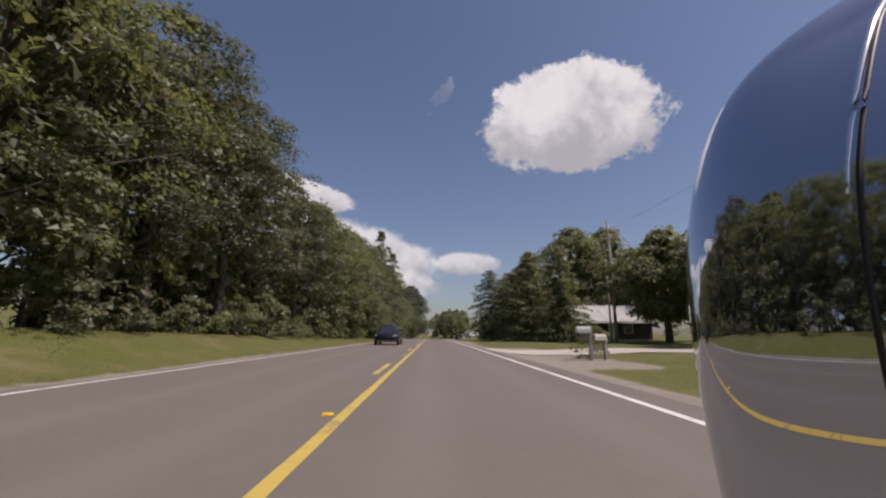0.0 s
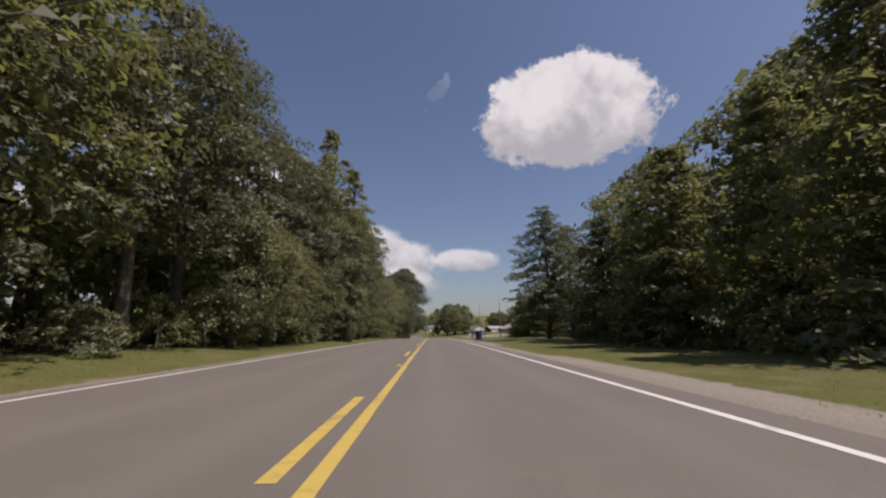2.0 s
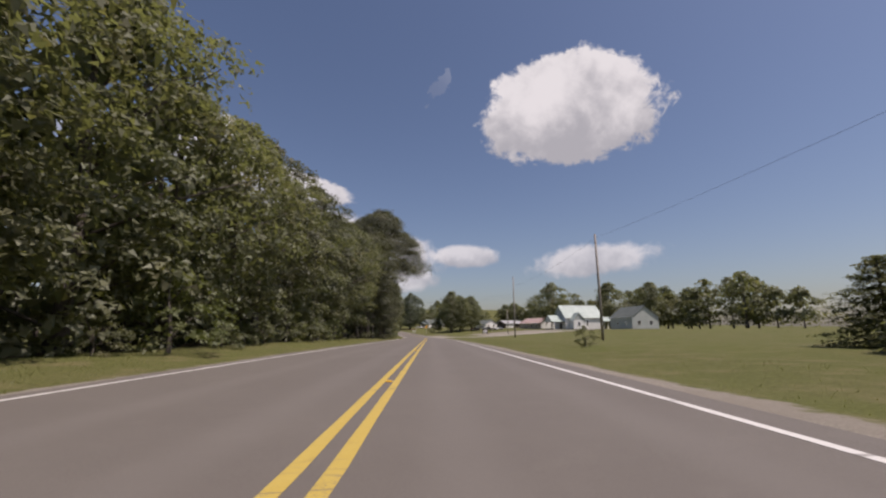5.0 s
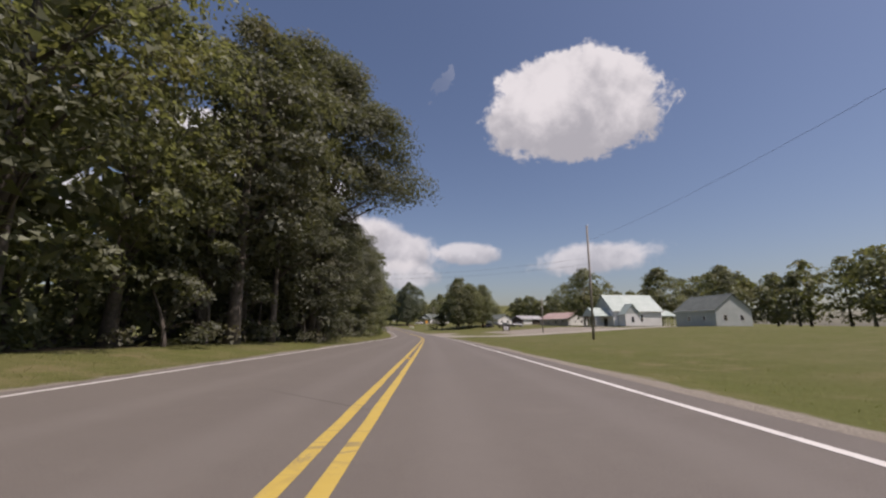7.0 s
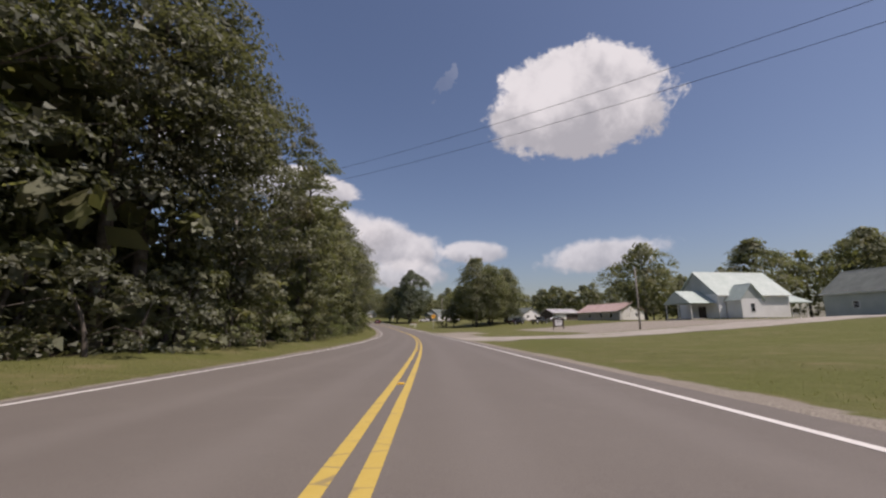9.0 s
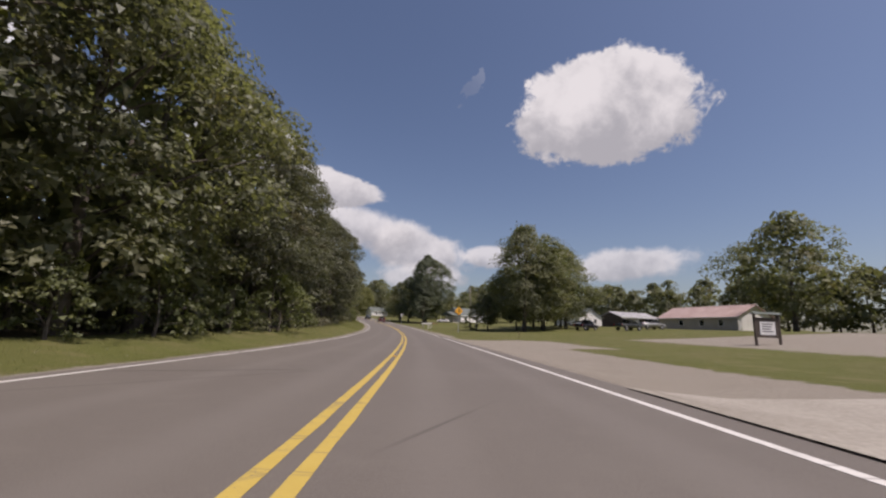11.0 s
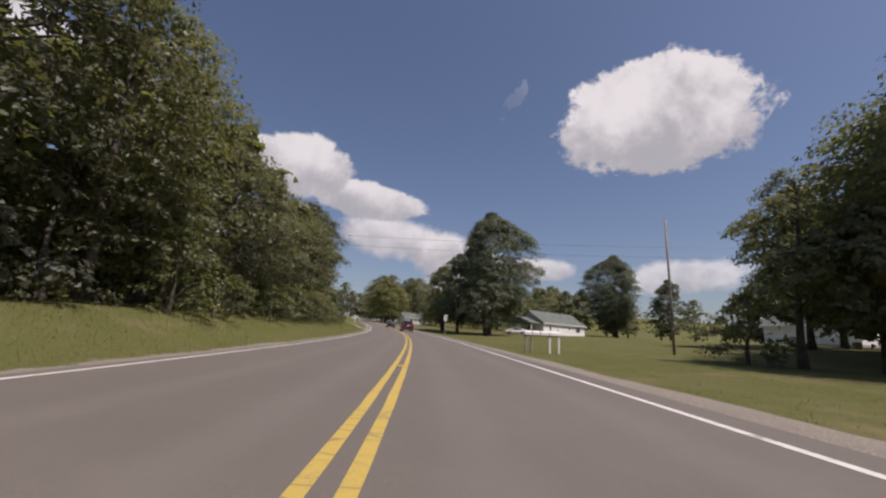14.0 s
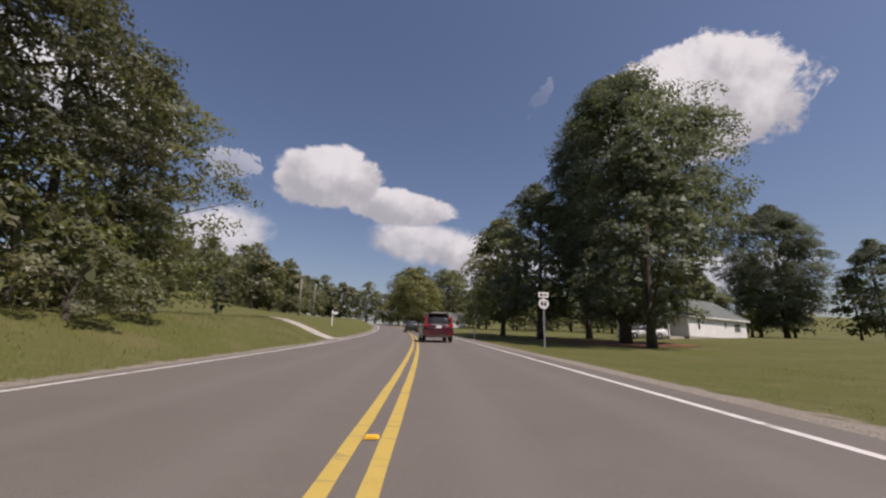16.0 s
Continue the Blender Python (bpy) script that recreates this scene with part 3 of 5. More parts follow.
# heights of the roadside wood on the west side, by distance along the road
WOOD_S = (-30, 4, 13, 20, 27, 33, 44, 50, 60, 71, 85, 95, 102, 108, 113, 130, 147, 158, 171, 178, 188, 196, 206, 219, 240, 273, 285, 295, 303, 310, 325, 340, 350, 362)
WOOD_H = (14, 13, 11, 17, 16, 12.5, 12, 13.5, 14.3, 14.8, 15.3, 15, 15.5, 12.5, 14, 12.5, 13.5, 14.5, 16, 14, 13, 12, 14.5, 14, 14, 15.5, 13.3, 15.0, 11.4, 10.9, 9.9, 11.4, 13.8, 13.8)
s = -26.0
while s < 367:
    if not 216 < s < 234:
        h = float(np.interp(s, WOOD_S, WOOD_H)) * rnd.uniform(0.9, 1.1)
        # Stretches that lie in deep shade get the darkened leaf tone.
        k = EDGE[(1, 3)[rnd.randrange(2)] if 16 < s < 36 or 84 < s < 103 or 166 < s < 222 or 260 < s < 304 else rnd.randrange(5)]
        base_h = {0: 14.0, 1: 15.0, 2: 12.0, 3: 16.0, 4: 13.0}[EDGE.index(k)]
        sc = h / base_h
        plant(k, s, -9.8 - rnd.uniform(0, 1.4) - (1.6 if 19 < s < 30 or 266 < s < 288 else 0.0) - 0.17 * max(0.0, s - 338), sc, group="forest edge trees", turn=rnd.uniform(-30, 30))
    s += rnd.uniform(3.9, 5.4)
s = -26.0
while s < 338:
    if 213 < s < 232:
        for o in (-22, -27):
            plant(DEEP, s, o, rnd.uniform(0.45, 0.6), group="forest trees")
        s += 4.0
        continue
    plant(DEEP, s, -14.5 - rnd.uniform(0, 2), rnd.uniform(0.85, 1.1), group="forest trees")
    if rnd.random() < 0.7:
        plant(DEEP, s + 2, -20 - rnd.uniform(0, 3), rnd.uniform(0.9, 1.15), group="forest trees")
    s += rnd.uniform(4.2, 5.6)
s = -24.0
while s < 358:
    if not (92 < s < 118 or 150 < s < 212 or 264 < s < 312):
        plant(BUSH[:3], s, -8.3 - rnd.uniform(0, 1.0), rnd.uniform(0.5, 0.95), group="forest undergrowth")
    s += rnd.uniform(2.4, 4.4)
s = -20.0
while s < 344:
    if not 214 < s < 233:
        plant(FILL, s, -13.4 if 164 < s < 190 or 272 < s < 300 else -11.6 - rnd.uniform(0, 1.6), rnd.uniform(0.9, 1.3), group="forest undergrowth")
    s += rnd.uniform(2.6, 3.8)
s = -20.0
while s < 334:
    plant([DEEP[1], FILL[0]], s, -27 - rnd.uniform(0, 5), rnd.uniform(0.8, 1.0), group="forest trees")
    s += rnd.uniform(3.4, 4.6)
# Shrubs in the darkened leaf tone where the foot of the wood is shaded.
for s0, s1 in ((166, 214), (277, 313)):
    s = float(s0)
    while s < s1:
        plant(BUSH[3], s, (-9.0 if s < 220 else -10.2) - rnd.uniform(0, 0.9), rnd.uniform(0.8, 1.35) + (0.4 if s > 220 else 0.0), "shade-toned leafy shrub at the forest edge", "forest undergrowth")
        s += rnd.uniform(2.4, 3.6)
for sv, ov, sc in ((264.0, -8.9, 1.2), (266.2, -9.0, 1.15)):
    plant(BUSH[1], sv, ov, sc, "bright green shrub at the forest edge", "forest undergrowth")
for i in range(14):
    plant(BUSH[:3], 330 + 2.4 * i, -9.2 - rnd.uniform(0, 1.2) - 0.12 * max(0.0, 2.4 * i - 10), rnd.uniform(1.15, 1.6), group="forest undergrowth")
for sv, ov, sc in ((341, -13.5, 0.75), (346, -14.5, 0.72), (350, -13.0, 0.80), (355, -15.5, 0.84), (361, -15.5, 0.80), (366, -16.5, 0.75), (334, -13.5, 0.75)):
    plant([EDGE[0], EDGE[2], EDGE[4]], sv, ov, sc, group="forest edge trees", turn=-60)
s = 62.0
while s < 104:
    plant([EDGE[2], EDGE[4]], s, -8.3 - rnd.uniform(0, 0.7), rnd.uniform(0.42, 0.62), "young leafy tree at the forest edge", "forest edge trees", rnd.uniform(-40, 40))
    s += rnd.uniform(3.0, 4.5)
s = -18.0
while s < 340:
    if not 212 < s < 234:
        plant(FILL, s, -16.5 - rnd.uniform(0, 2.0), rnd.uniform(1.0, 1.5), group="forest undergrowth")
    s += rnd.uniform(3.4, 4.6)
# The leaning tree's own shade is likewise put into its leaf colour.
BIG = [broadleaf("broadleaf_tree", 77, 22.3, 7.0, 11.0, 300, 300, 0.21, "huge dark broadleaf tree leaning over the road", core=2400, top=0.55, mat=SHADE_LEAF)]
for k in BIG + EDGE + DEEP + BUSH + FILL + VINE:
    used.add(k)

# ---- trees standing singly ----
CEDAR = [pine("conifer", 90 + i, h, r, 0.4, 28, 27, 0.24, "dense grey-green conifer with foliage down to the lawn", 0.22, 0.7, LEAF, 0.1)
         for i, (h, r) in enumerate(((11.0, 3.4), (9.5, 3.0)))]
LOOSE_PINE = [pine("pine_tree", 100, 14.5, 4.8, 3.0, 24, 60, 0.19, "tall open pine with drooping layered boughs", 0.28, 0.42, None, 0.6)]
ROUND_PINE = [broadleaf("pine_tree", 110, 21.8, 7.5, 1.8, 560, 120, 0.23, "huge dark pine with a dense rounded crown", "pine tree", NEEDLE, 9000, 0.82, tight=0.62),
              broadleaf("pine_tree", 111, 17.0, 5.0, 1.8, 160, 80, 0.26, "tall dark pine with clumped needles", "pine tree", NEEDLE, 2600, 0.5, tight=0.7)]
YARD_OAK = [broadleaf("yard_tree", 120 + i, h, r, f, 130, 66, 0.35, "spreading dark green shade tree on the lawn", core=1100, top=0.6, twigs=14)
            for i, (h, r, f) in enumerate(((15.0, 6.2, 2.6), (14.0, 5.4, 2.2), (11.0, 4.2, 2.0)))]
TUFT_PINE = [pine("pine_tree", 130, 15.5, 3.6, 1.6, 18, 60, 0.22, "tufted pine with sky showing between its boughs", 0.02, 0.30, LEAF, 0.9)]
FAR_TREE = [broadleaf("far_tree", 140 + i, h, r, f, 48, 24, 0.49, "distant dark green tree behind the houses", core=400, mat=mt, twigs=2)
            for i, (h, r, f, mt) in enumerate(((12.0, 5.0, 1.0, LEAF), (14.0, 6.0, 1.2, LEAF), (10.0, 5.0, 0.6, LEAF), (15.0, 8.5, 0.5, LEAF_BRIGHT)))]
DEAD = [broadleaf("bare_topped_tree", 150, 12.0, 2.4, 3.5, 60, 60, 0.15, "thin half-bare tree with a dead crown", core=60)]
GOLDEN = [broadleaf("yellow_green_tree", 160, 17.5, 9.3, 0.6, 170, 110, 0.46, "broad yellow-green tree at the far bend", core=900, mat=YELLOW_LEAF, twigs=10)]
LAWN_OAK = [broadleaf("yard_tree", 126, 15.5, 6.2, 1.8, 180, 130, 0.25, "tall dense dark shade tree on the junction lawn", core=2600, top=0.6, twigs=16)]
SMALL = [broadleaf("small_tree", 128, 3.0, 1.5, 1.5, 34, 80, 0.12, "small round-topped young tree on a thin trunk", core=100, top=0.4, twigs=6)]
for k in LAWN_OAK + SMALL + GOLDEN + CEDAR + LOOSE_PINE + ROUND_PINE + YARD_OAK + TUFT_PINE + FAR_TREE + DEAD:
    used.add(k)

# east side, from the start of the ride onwards
for sv, ov, sc in ((47, 15.5, 1.0), (53, 13.5, 1.05), (58, 14.5, 1.0), (63, 13.2, 1.1), (68, 14.0, 0.95), (73, 13.6, 1.0)):
    plant(CEDAR, sv, ov, sc, group="conifer row")
plant(LOOSE_PINE[0], 86.5, 13.2, 1.0, turn=20)
plant(LOOSE_PINE[0], 89, 16.5, 0.9, turn=200)
for sv, ov, sc in ((40, 24, 1.0), (46, 27, 1.05), (66, 24, 1.25), (72, 27, 1.25), (69, 31, 1.3), (33, 26, 1.0), (24, 24, 0.9), (76, 20, 1.0), (60, 32, 1.1)):
    plant(YARD_OAK, sv, ov, sc, group="trees behind the yard")
for sv, ov, sc in ((8, 20, 0.8), (16, 27, 1.0), (-6, 22, 0.9), (-20, 20, 1.0), (0, 30, 1.0), (26, 34, 1.0), (50, 38, 1.1), (84, 34, 1.0), (95, 40, 1.0)):
    plant(YARD_OAK + EDGE, sv, ov, sc, group="trees behind the yard")
for sv, ov, sc in ((106, 16.5, 1.0), (110, 19.0, 1.1), (112, 15.6, 0.75), (116, 16.5, 0.8), (120, 18.5, 0.75), (104, 22, 1.1), (125, 21, 0.7), (99, 24, 1.1), (115, 22, 1.0), (109, 15.0, 0.7)):
    plant(CEDAR, sv, ov, sc, group="bushy pines", stretch=0.54)
for sv, ov, sc in ((177.6, -7.6, 1.1), (179.6, -7.2, 1.1), (182.4, -7.5, 1.05)):
    plant(BUSH[3], sv, ov, sc, "shade-toned leafy shrub at the forest edge", "forest undergrowth")
# the tall trees that lean over the road on the west side
plant(BIG[0], 181, -8.1, 1.0, turn=40)
# EDGE 1 and 3 carry the shade in their leaf colour.
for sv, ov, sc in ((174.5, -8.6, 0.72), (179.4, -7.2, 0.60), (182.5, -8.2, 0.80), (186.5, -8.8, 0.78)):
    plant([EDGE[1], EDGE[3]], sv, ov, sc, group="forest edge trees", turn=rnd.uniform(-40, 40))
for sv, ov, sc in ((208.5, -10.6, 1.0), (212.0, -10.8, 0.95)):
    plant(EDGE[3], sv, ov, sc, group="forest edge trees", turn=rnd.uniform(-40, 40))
for sv, ov in ((209, -15.0), (211.5, -19.0)):
    plant(DEEP, sv, ov, 0.9, group="forest trees")
for sv in (210, 214.5, 219, 223):
    plant(FILL, sv, -9.6 if sv < 218 else -12.0, 1.1, group="forest undergrowth")
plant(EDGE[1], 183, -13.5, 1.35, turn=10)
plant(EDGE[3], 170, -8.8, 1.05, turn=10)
plant(VINE[0], 83.5, -9.6, 1.4, turn=0)
plant(VINE[0], 82, -6.9, 1.08, turn=100)
plant(VINE[0], 94, -8.2, 1.05, turn=200)
plant(DEAD[0], 79, -8.6, 1.4, turn=10)
for sv, ov, sc in ((203, -13.5, 0.95), (208, -13.0, 0.95), (212.5, -15.0, 0.6)):
    plant(DEEP[1], sv, ov, sc, group="forest trees")
for sv in (206, 210, 214):
    plant(FILL[0], sv, -12.2, 1.25, group="forest undergrowth")
plant(TUFT_PINE[0], 226.5, -9.0, 1.0, turn=0)
plant(TUFT_PINE[0], 230, -10.5, 0.92, turn=130)
# lawn trees near the church and the junction
for k, sv, ov, sc in ((1, 322, 33, 1.1), (1, 334, 36, 1.05), (0, 303, 74, 1.5), (1, 288, 95, 1.5), (1, 268, 100, 1.35), (2, 318, 25, 0.9), (2, 328, 40, 1.15), (0, 338, 44, 1.0)):
    plant(YARD_OAK[k], sv, ov, sc, group="lawn trees")
plant(DEAD[0], 316, 16.2, 0.72, turn=60)
plant(LAWN_OAK[0], 310, 23.8, 1.25, turn=60)
plant(LAWN_OAK[0], 315, 29.5, 1.1, turn=160)
plant(LAWN_OAK[0], 321, 37.5, 1.12, turn=250)
plant(YARD_OAK[2], 314.5, 18.0, 0.6, turn=10)
plant(BUSH[0], 318, 15.5, 1.2, "shaggy shrub under the half-bare tree")
# the great pines by the white house
plant(ROUND_PINE[1], 366.5, 14.0, 0.80, turn=70)
plant(ROUND_PINE[0], 374.5, 16.7, 1.05, turn=30)
plant(ROUND_PINE[1], 383, 12.6, 0.95, turn=90)
plant(ROUND_PINE[1], 387, 19.5, 1.0, turn=150)
plant(YARD_OAK[1], 392, 11.0, 1.0)
plant(YARD_OAK[2], 400, 13.0, 0.9)
for sv, ov, sc in ((418, 72, 0.95), (402, 78, 1.0), (422, 58, 0.8), (428, 68, 0.9)):
    plant(ROUND_PINE[1], sv, ov, sc, group="pines behind the white house")
plant(ROUND_PINE[0], 406, 64, 1.06, turn=200)
# far woods that close the view: from, to, step, distance out at each end, least and greatest scale
for s0, s1, step, o0, o1, lo, hi in ((225, 300, 4.5, 112, 112, 1.15, 1.5), (300, 400, 4, 104, 92, 1.05, 1.45), (400, 470, 6, 84, 40, 0.8, 1.1), (428, 600, 9, 26, 34, 0.75, 1.1), (405, 470, 6, 52, 34, 0.8, 1.0),
                                     (440, 464, 3.0, -39, -26, 0.95, 1.2), (430, 620, 8, -66, -40, 0.8, 1.15), (470, 640, 7, -46, -24, 0.9, 1.3), (100, 225, 14, 118, 122, 1.0, 1.3), (470, 650, 6, 70, 210, 1.0, 1.4), (480, 620, 7, -90, -60, 1.2, 1.6)):
    n = int((s1 - s0) / step)
    for i in range(n):
        plant(FAR_TREE[:3], s0 + step * (i + rnd.uniform(-0.3, 0.3)), o0 + (o1 - o0) * i / n + rnd.uniform(-5, 5), rnd.uniform(lo, hi), group="far trees")
for i in range(44):
    plant(FAR_TREE[:3], 560 + 1.5 * i + rnd.uniform(-5, 5), -120 + 5 * i, rnd.uniform(1.3, 1.8), group="far trees")
plant(GOLDEN[0], 480, 7.5, 1.0, turn=20)
plant(FAR_TREE[1], 505, 13, 1.6, turn=120)
for sv, ov, sc in ((502, 8.6, 1.45), (497, 21, 1.4), (510, 28, 1.5)):
    plant(YARD_OAK[0], sv, ov, sc, "tall dark tree behind the yellow-green one", "trees at the far bend")
plant(BUSH[1], 38, 15.0, 0.8, "bright green yard shrub beside the driveway")
plant(BUSH[0], 33, 13.5, 0.7, "leafy yard shrub beside the driveway")
plant(SMALL[0], 92, 10.7, 0.68)
plant(BUSH[0], 131, 9.5, 0.45, "small dark shrub on the lawn")

# ---- plain materials of the things ----
WOOD_POLE = surface("weathered_pole_wood", (0.17, 0.15, 0.125), (0.34, 0.31, 0.27), 0.85, 5, 0.6, relief=0.4)
GREY_WOOD = surface("grey_post_wood", (0.14, 0.13, 0.12), (0.30, 0.28, 0.25), 0.85, 12, 2.0, relief=0.4)
GALVANISED = surface("galvanised_steel", (0.36, 0.37, 0.38), (0.52, 0.53, 0.54), 0.45, 14, 2.0, 0.7, 0.05)
WHITE_SIDING = surface("white_siding", (0.68, 0.68, 0.66), (0.82, 0.82, 0.80), 0.6, 5, 0.5, relief=0.05)
# Siding grey that also serves as the shaded tone of white gables.
GREY_SIDING = surface("grey_siding_and_gable_shade", (0.34, 0.37, 0.35), (0.44, 0.47, 0.45), 0.7, 5, 0.5, relief=0.05)
BEIGE_SIDING = surface("beige_siding", (0.36, 0.32, 0.27), (0.46, 0.42, 0.36), 0.7, 5, 0.5, relief=0.05)
GREEN_ROOF = surface("pale_green_metal_roof", (0.33, 0.40, 0.36), (0.44, 0.50, 0.46), 0.55, 2.0, 0.3, relief=0.1)
GREY_SHINGLE = surface("grey_shingles", (0.085, 0.10, 0.09), (0.15, 0.17, 0.155), 0.9, 8.0, 0.6, relief=0.5)
TIN_ROOF = surface("pale_tin_roof", (0.36, 0.355, 0.35), (0.52, 0.51, 0.50), 0.45, 3.0, 0.4, 0.2, 0.1)
RED_ROOF = surface("faded_red_roof", (0.36, 0.25, 0.225), (0.50, 0.38, 0.345), 0.8, 4.0, 0.4, relief=0.2)
DARK_WALL = surface("dark_brown_boards", (0.045, 0.035, 0.03), (0.10, 0.08, 0.065), 0.85, 7.0, 1.0, relief=0.3)
GLASS_DARK = surface("dark_window_glass", (0.012, 0.014, 0.016), (0.025, 0.028, 0.03), 0.06, 1.0, 0.5, 0.0, 0.0, spec=0.6)
WHITE_PAINT = surface("white_paint", (0.68, 0.68, 0.66), (0.84, 0.83, 0.80), 0.5, 9, 1.5, relief=0.08)
BLACK_METAL = surface("black_metal", (0.015, 0.015, 0.016), (0.035, 0.035, 0.036), 0.5, 10, 1.0, 0.3, 0.05)
SIGN_YELLOW = surface("sign_yellow", (0.78, 0.36, 0.02), (0.85, 0.42, 0.03), 0.45, 4, 0.7, relief=0.0)
SIGN_BLACK = surface("sign_black", (0.012, 0.012, 0.012), (0.03, 0.03, 0.03), 0.5, 6, 1, relief=0.0)
SIGN_WHITE = surface("sign_white", (0.68, 0.68, 0.67), (0.80, 0.80, 0.79), 0.45, 6, 1, relief=0.0)
BIN_BLUE = surface("blue_bin_plastic", (0.016, 0.042, 0.115), (0.026, 0.066, 0.17), 0.42, 5, 1.2, relief=0.05)
BIN_LID = surface("dark_blue_lid_plastic", (0.010, 0.015, 0.028), (0.018, 0.026, 0.045), 0.45, 5, 1.2, relief=0.05)
RUBBER = surface("tyre_rubber", (0.012, 0.012, 0.012), (0.03, 0.029, 0.028), 0.8, 20, 3, relief=0.2, depth=0.004)
ALLOY = surface("bright_alloy", (0.58, 0.58, 0.60), (0.72, 0.72, 0.74), 0.28, 8, 2, 0.9, 0.0)
CHROME = surface("chrome_trim", (0.70, 0.70, 0.71), (0.80, 0.80, 0.81), 0.12, 8, 2, 1.0, 0.0)
RED_CAR = surface("dark_red_car_paint", (0.062, 0.005, 0.013), (0.082, 0.007, 0.017), 0.35, 3, 0.6, 0.25, 0.0, coat=0.8)
NIGHT_CAR = surface("near_black_blue_car_paint", (0.005, 0.004, 0.010), (0.008, 0.007, 0.014), 0.35, 3, 0.6, 0.0, 0.0, spec=0.2, coat=0.35)
DARK_CAR = surface("dark_grey_car_paint", (0.03, 0.035, 0.035), (0.05, 0.055, 0.055), 0.35, 3, 0.6, 0.3, 0.0, coat=0.9)
SILVER_CAR = surface("silver_car_paint", (0.30, 0.31, 0.32), (0.40, 0.41, 0.42), 0.35, 3, 0.6, 0.6, 0.0, coat=0.8)
WHITE_CAR = surface("white_car_paint", (0.66, 0.66, 0.66), (0.76, 0.76, 0.76), 0.35, 3, 0.6, 0.0, 0.0, coat=0.8)
LAMP_RED = surface("red_lamp_lens", (0.32, 0.012, 0.012), (0.45, 0.03, 0.03), 0.15, 30, 3, 0.0, 0.0)
LAMP_CLEAR = surface("clear_lamp_lens", (0.52, 0.54, 0.56), (0.75, 0.77, 0.78), 0.1, 30, 3, 0.5, 0.0)
AMBER = surface("amber_marker_plastic", (0.65, 0.36, 0.02), (0.80, 0.50, 0.04), 0.35, 30, 3, 0.0, 0.0)
FLANK_PAINT = surface("mirror_gloss_dark_blue_paint", (0.46, 0.48, 0.55), (0.50, 0.52, 0.59), 0.03, 3, 0.6, 0.97, 0.0)
TARP = surface("brown_plastic", (0.05, 0.035, 0.03), (0.10, 0.075, 0.06), 0.6, 10, 2, relief=0.1)
RED_CLAY = surface("red_mulch", (0.13, 0.05, 0.03), (0.22, 0.09, 0.055), 0.95, 12, 1, relief=0.5)


# ---- road furniture ----
def dashes():
    """The broken half of the centre line: 3 m dashes on a 12.2 m cycle, each a piece of its own."""
    first = thing("broken_centre_line", Matrix(), "broken yellow line of painted dashes", "road marking", kind="structure")
    s0 = 8.7 - 3 * DASH
    while s0 < 106:
        part("dash", strip("dash", s0, s0 + 3.05, 0.5, (-0.203, -0.083), 0.004, YELLOW, None, 0.01), YELLOW, first)
        s0 += DASH


dashes()


def reflector(m):
    """A raised pavement marker: a low tapered block with a lens on each long side."""
    r = thing("road_reflector", m, "raised amber reflector block between the centre lines", "road reflector", "road reflectors")
    bm = bmesh.new()
    lo = [bm.verts.new((x, y, 0.0)) for x, y in ((-0.055, -0.05), (0.055, -0.05), (0.055, 0.05), (-0.055, 0.05))]
    hi = [bm.verts.new((x, y, 0.02)) for x, y in ((-0.045, -0.025), (0.045, -0.025), (0.045, 0.025), (-0.045, 0.025))]
    bm.faces.new(hi)
    for i in range(4):
        bm.faces.new((lo[i], lo[(i + 1) % 4], hi[(i + 1) % 4], hi[i]))
    bmesh.ops.recalc_face_normals(bm, faces=bm.faces)
    part("body", bm, AMBER, r)
    for yy in (-1, 1):
        part("lens", box((-0.042, 0.042, yy * 0.041 - 0.004, yy * 0.041 + 0.004, 0.004, 0.014)), AMBER, r, "amber lens")
    return r


mark = reflector(spot(4.4 - DASH, -0.02, 0.004))
for i in range(1, 45):
    copy_thing(mark, spot(4.4 + (i - 1) * DASH, -0.03 if i < 9 else 0.0, 0.006))


def pole(m, height, r0, arms=(), label="weathered wooden utility pole"):
    """A utility pole with cross arms, insulators, and a tapered shaft."""
    p = thing("utility_pole", m, label, "utility pole", "utility poles")
    part("shaft", tube_bm([(0, 0, -0.5), (0.02, 0, height * 0.5), (0, 0.02, height)], [r0, r0 * 0.85, r0 * 0.66], 10), WOOD_POLE, p, flat=False)
    for z, half in arms:
        arm = part("cross_arm", box((-half, half, -r0 - 0.09, -r0 + 0.02, z - 0.06, z + 0.06)), WOOD_POLE, p, bevel=0.008)
        for x in (-half * 0.88, 0.0, half * 0.88):
            part("insulator", tube_bm([(x, -r0 - 0.04, z + 0.055), (x, -r0 - 0.04, z + 0.10), (x, -r0 - 0.04, z + 0.20)], [0.02, 0.05, 0.03], 8), GREY_SIDING, arm)
    part("pole_cap", tube_bm([(0, 0.02, height), (0, 0.02, height + 0.03)], [r0 * 0.70, r0 * 0.6], 10), GALVANISED, p)
    part("tag", box((-0.05, 0.05, -r0 - 0.012, -r0 + 0.006, 1.6, 1.72)), GALVANISED, p)
    return p


pole(spot(42, 19.6), 12.6, 0.17, ((11.6, 1.2), (10.7, 1.0)))
pole(spot(45.5, 20.6), 9.2, 0.12, (), "thin wooden service pole")
pole(spot(196, 19.0), 13.0, 0.15)
pole(spot(245, 29.6), 8.2, 0.13, (), "thin wooden service pole beside the gravel drive")
pole(spot(222, -13.0), 11.8, 0.15, ((11.2, 0.9),))
pole(spot(329, -10.3), 8.4, 0.14, ((8.0, 0.7),), "wooden utility pole half sunk in shrubs")
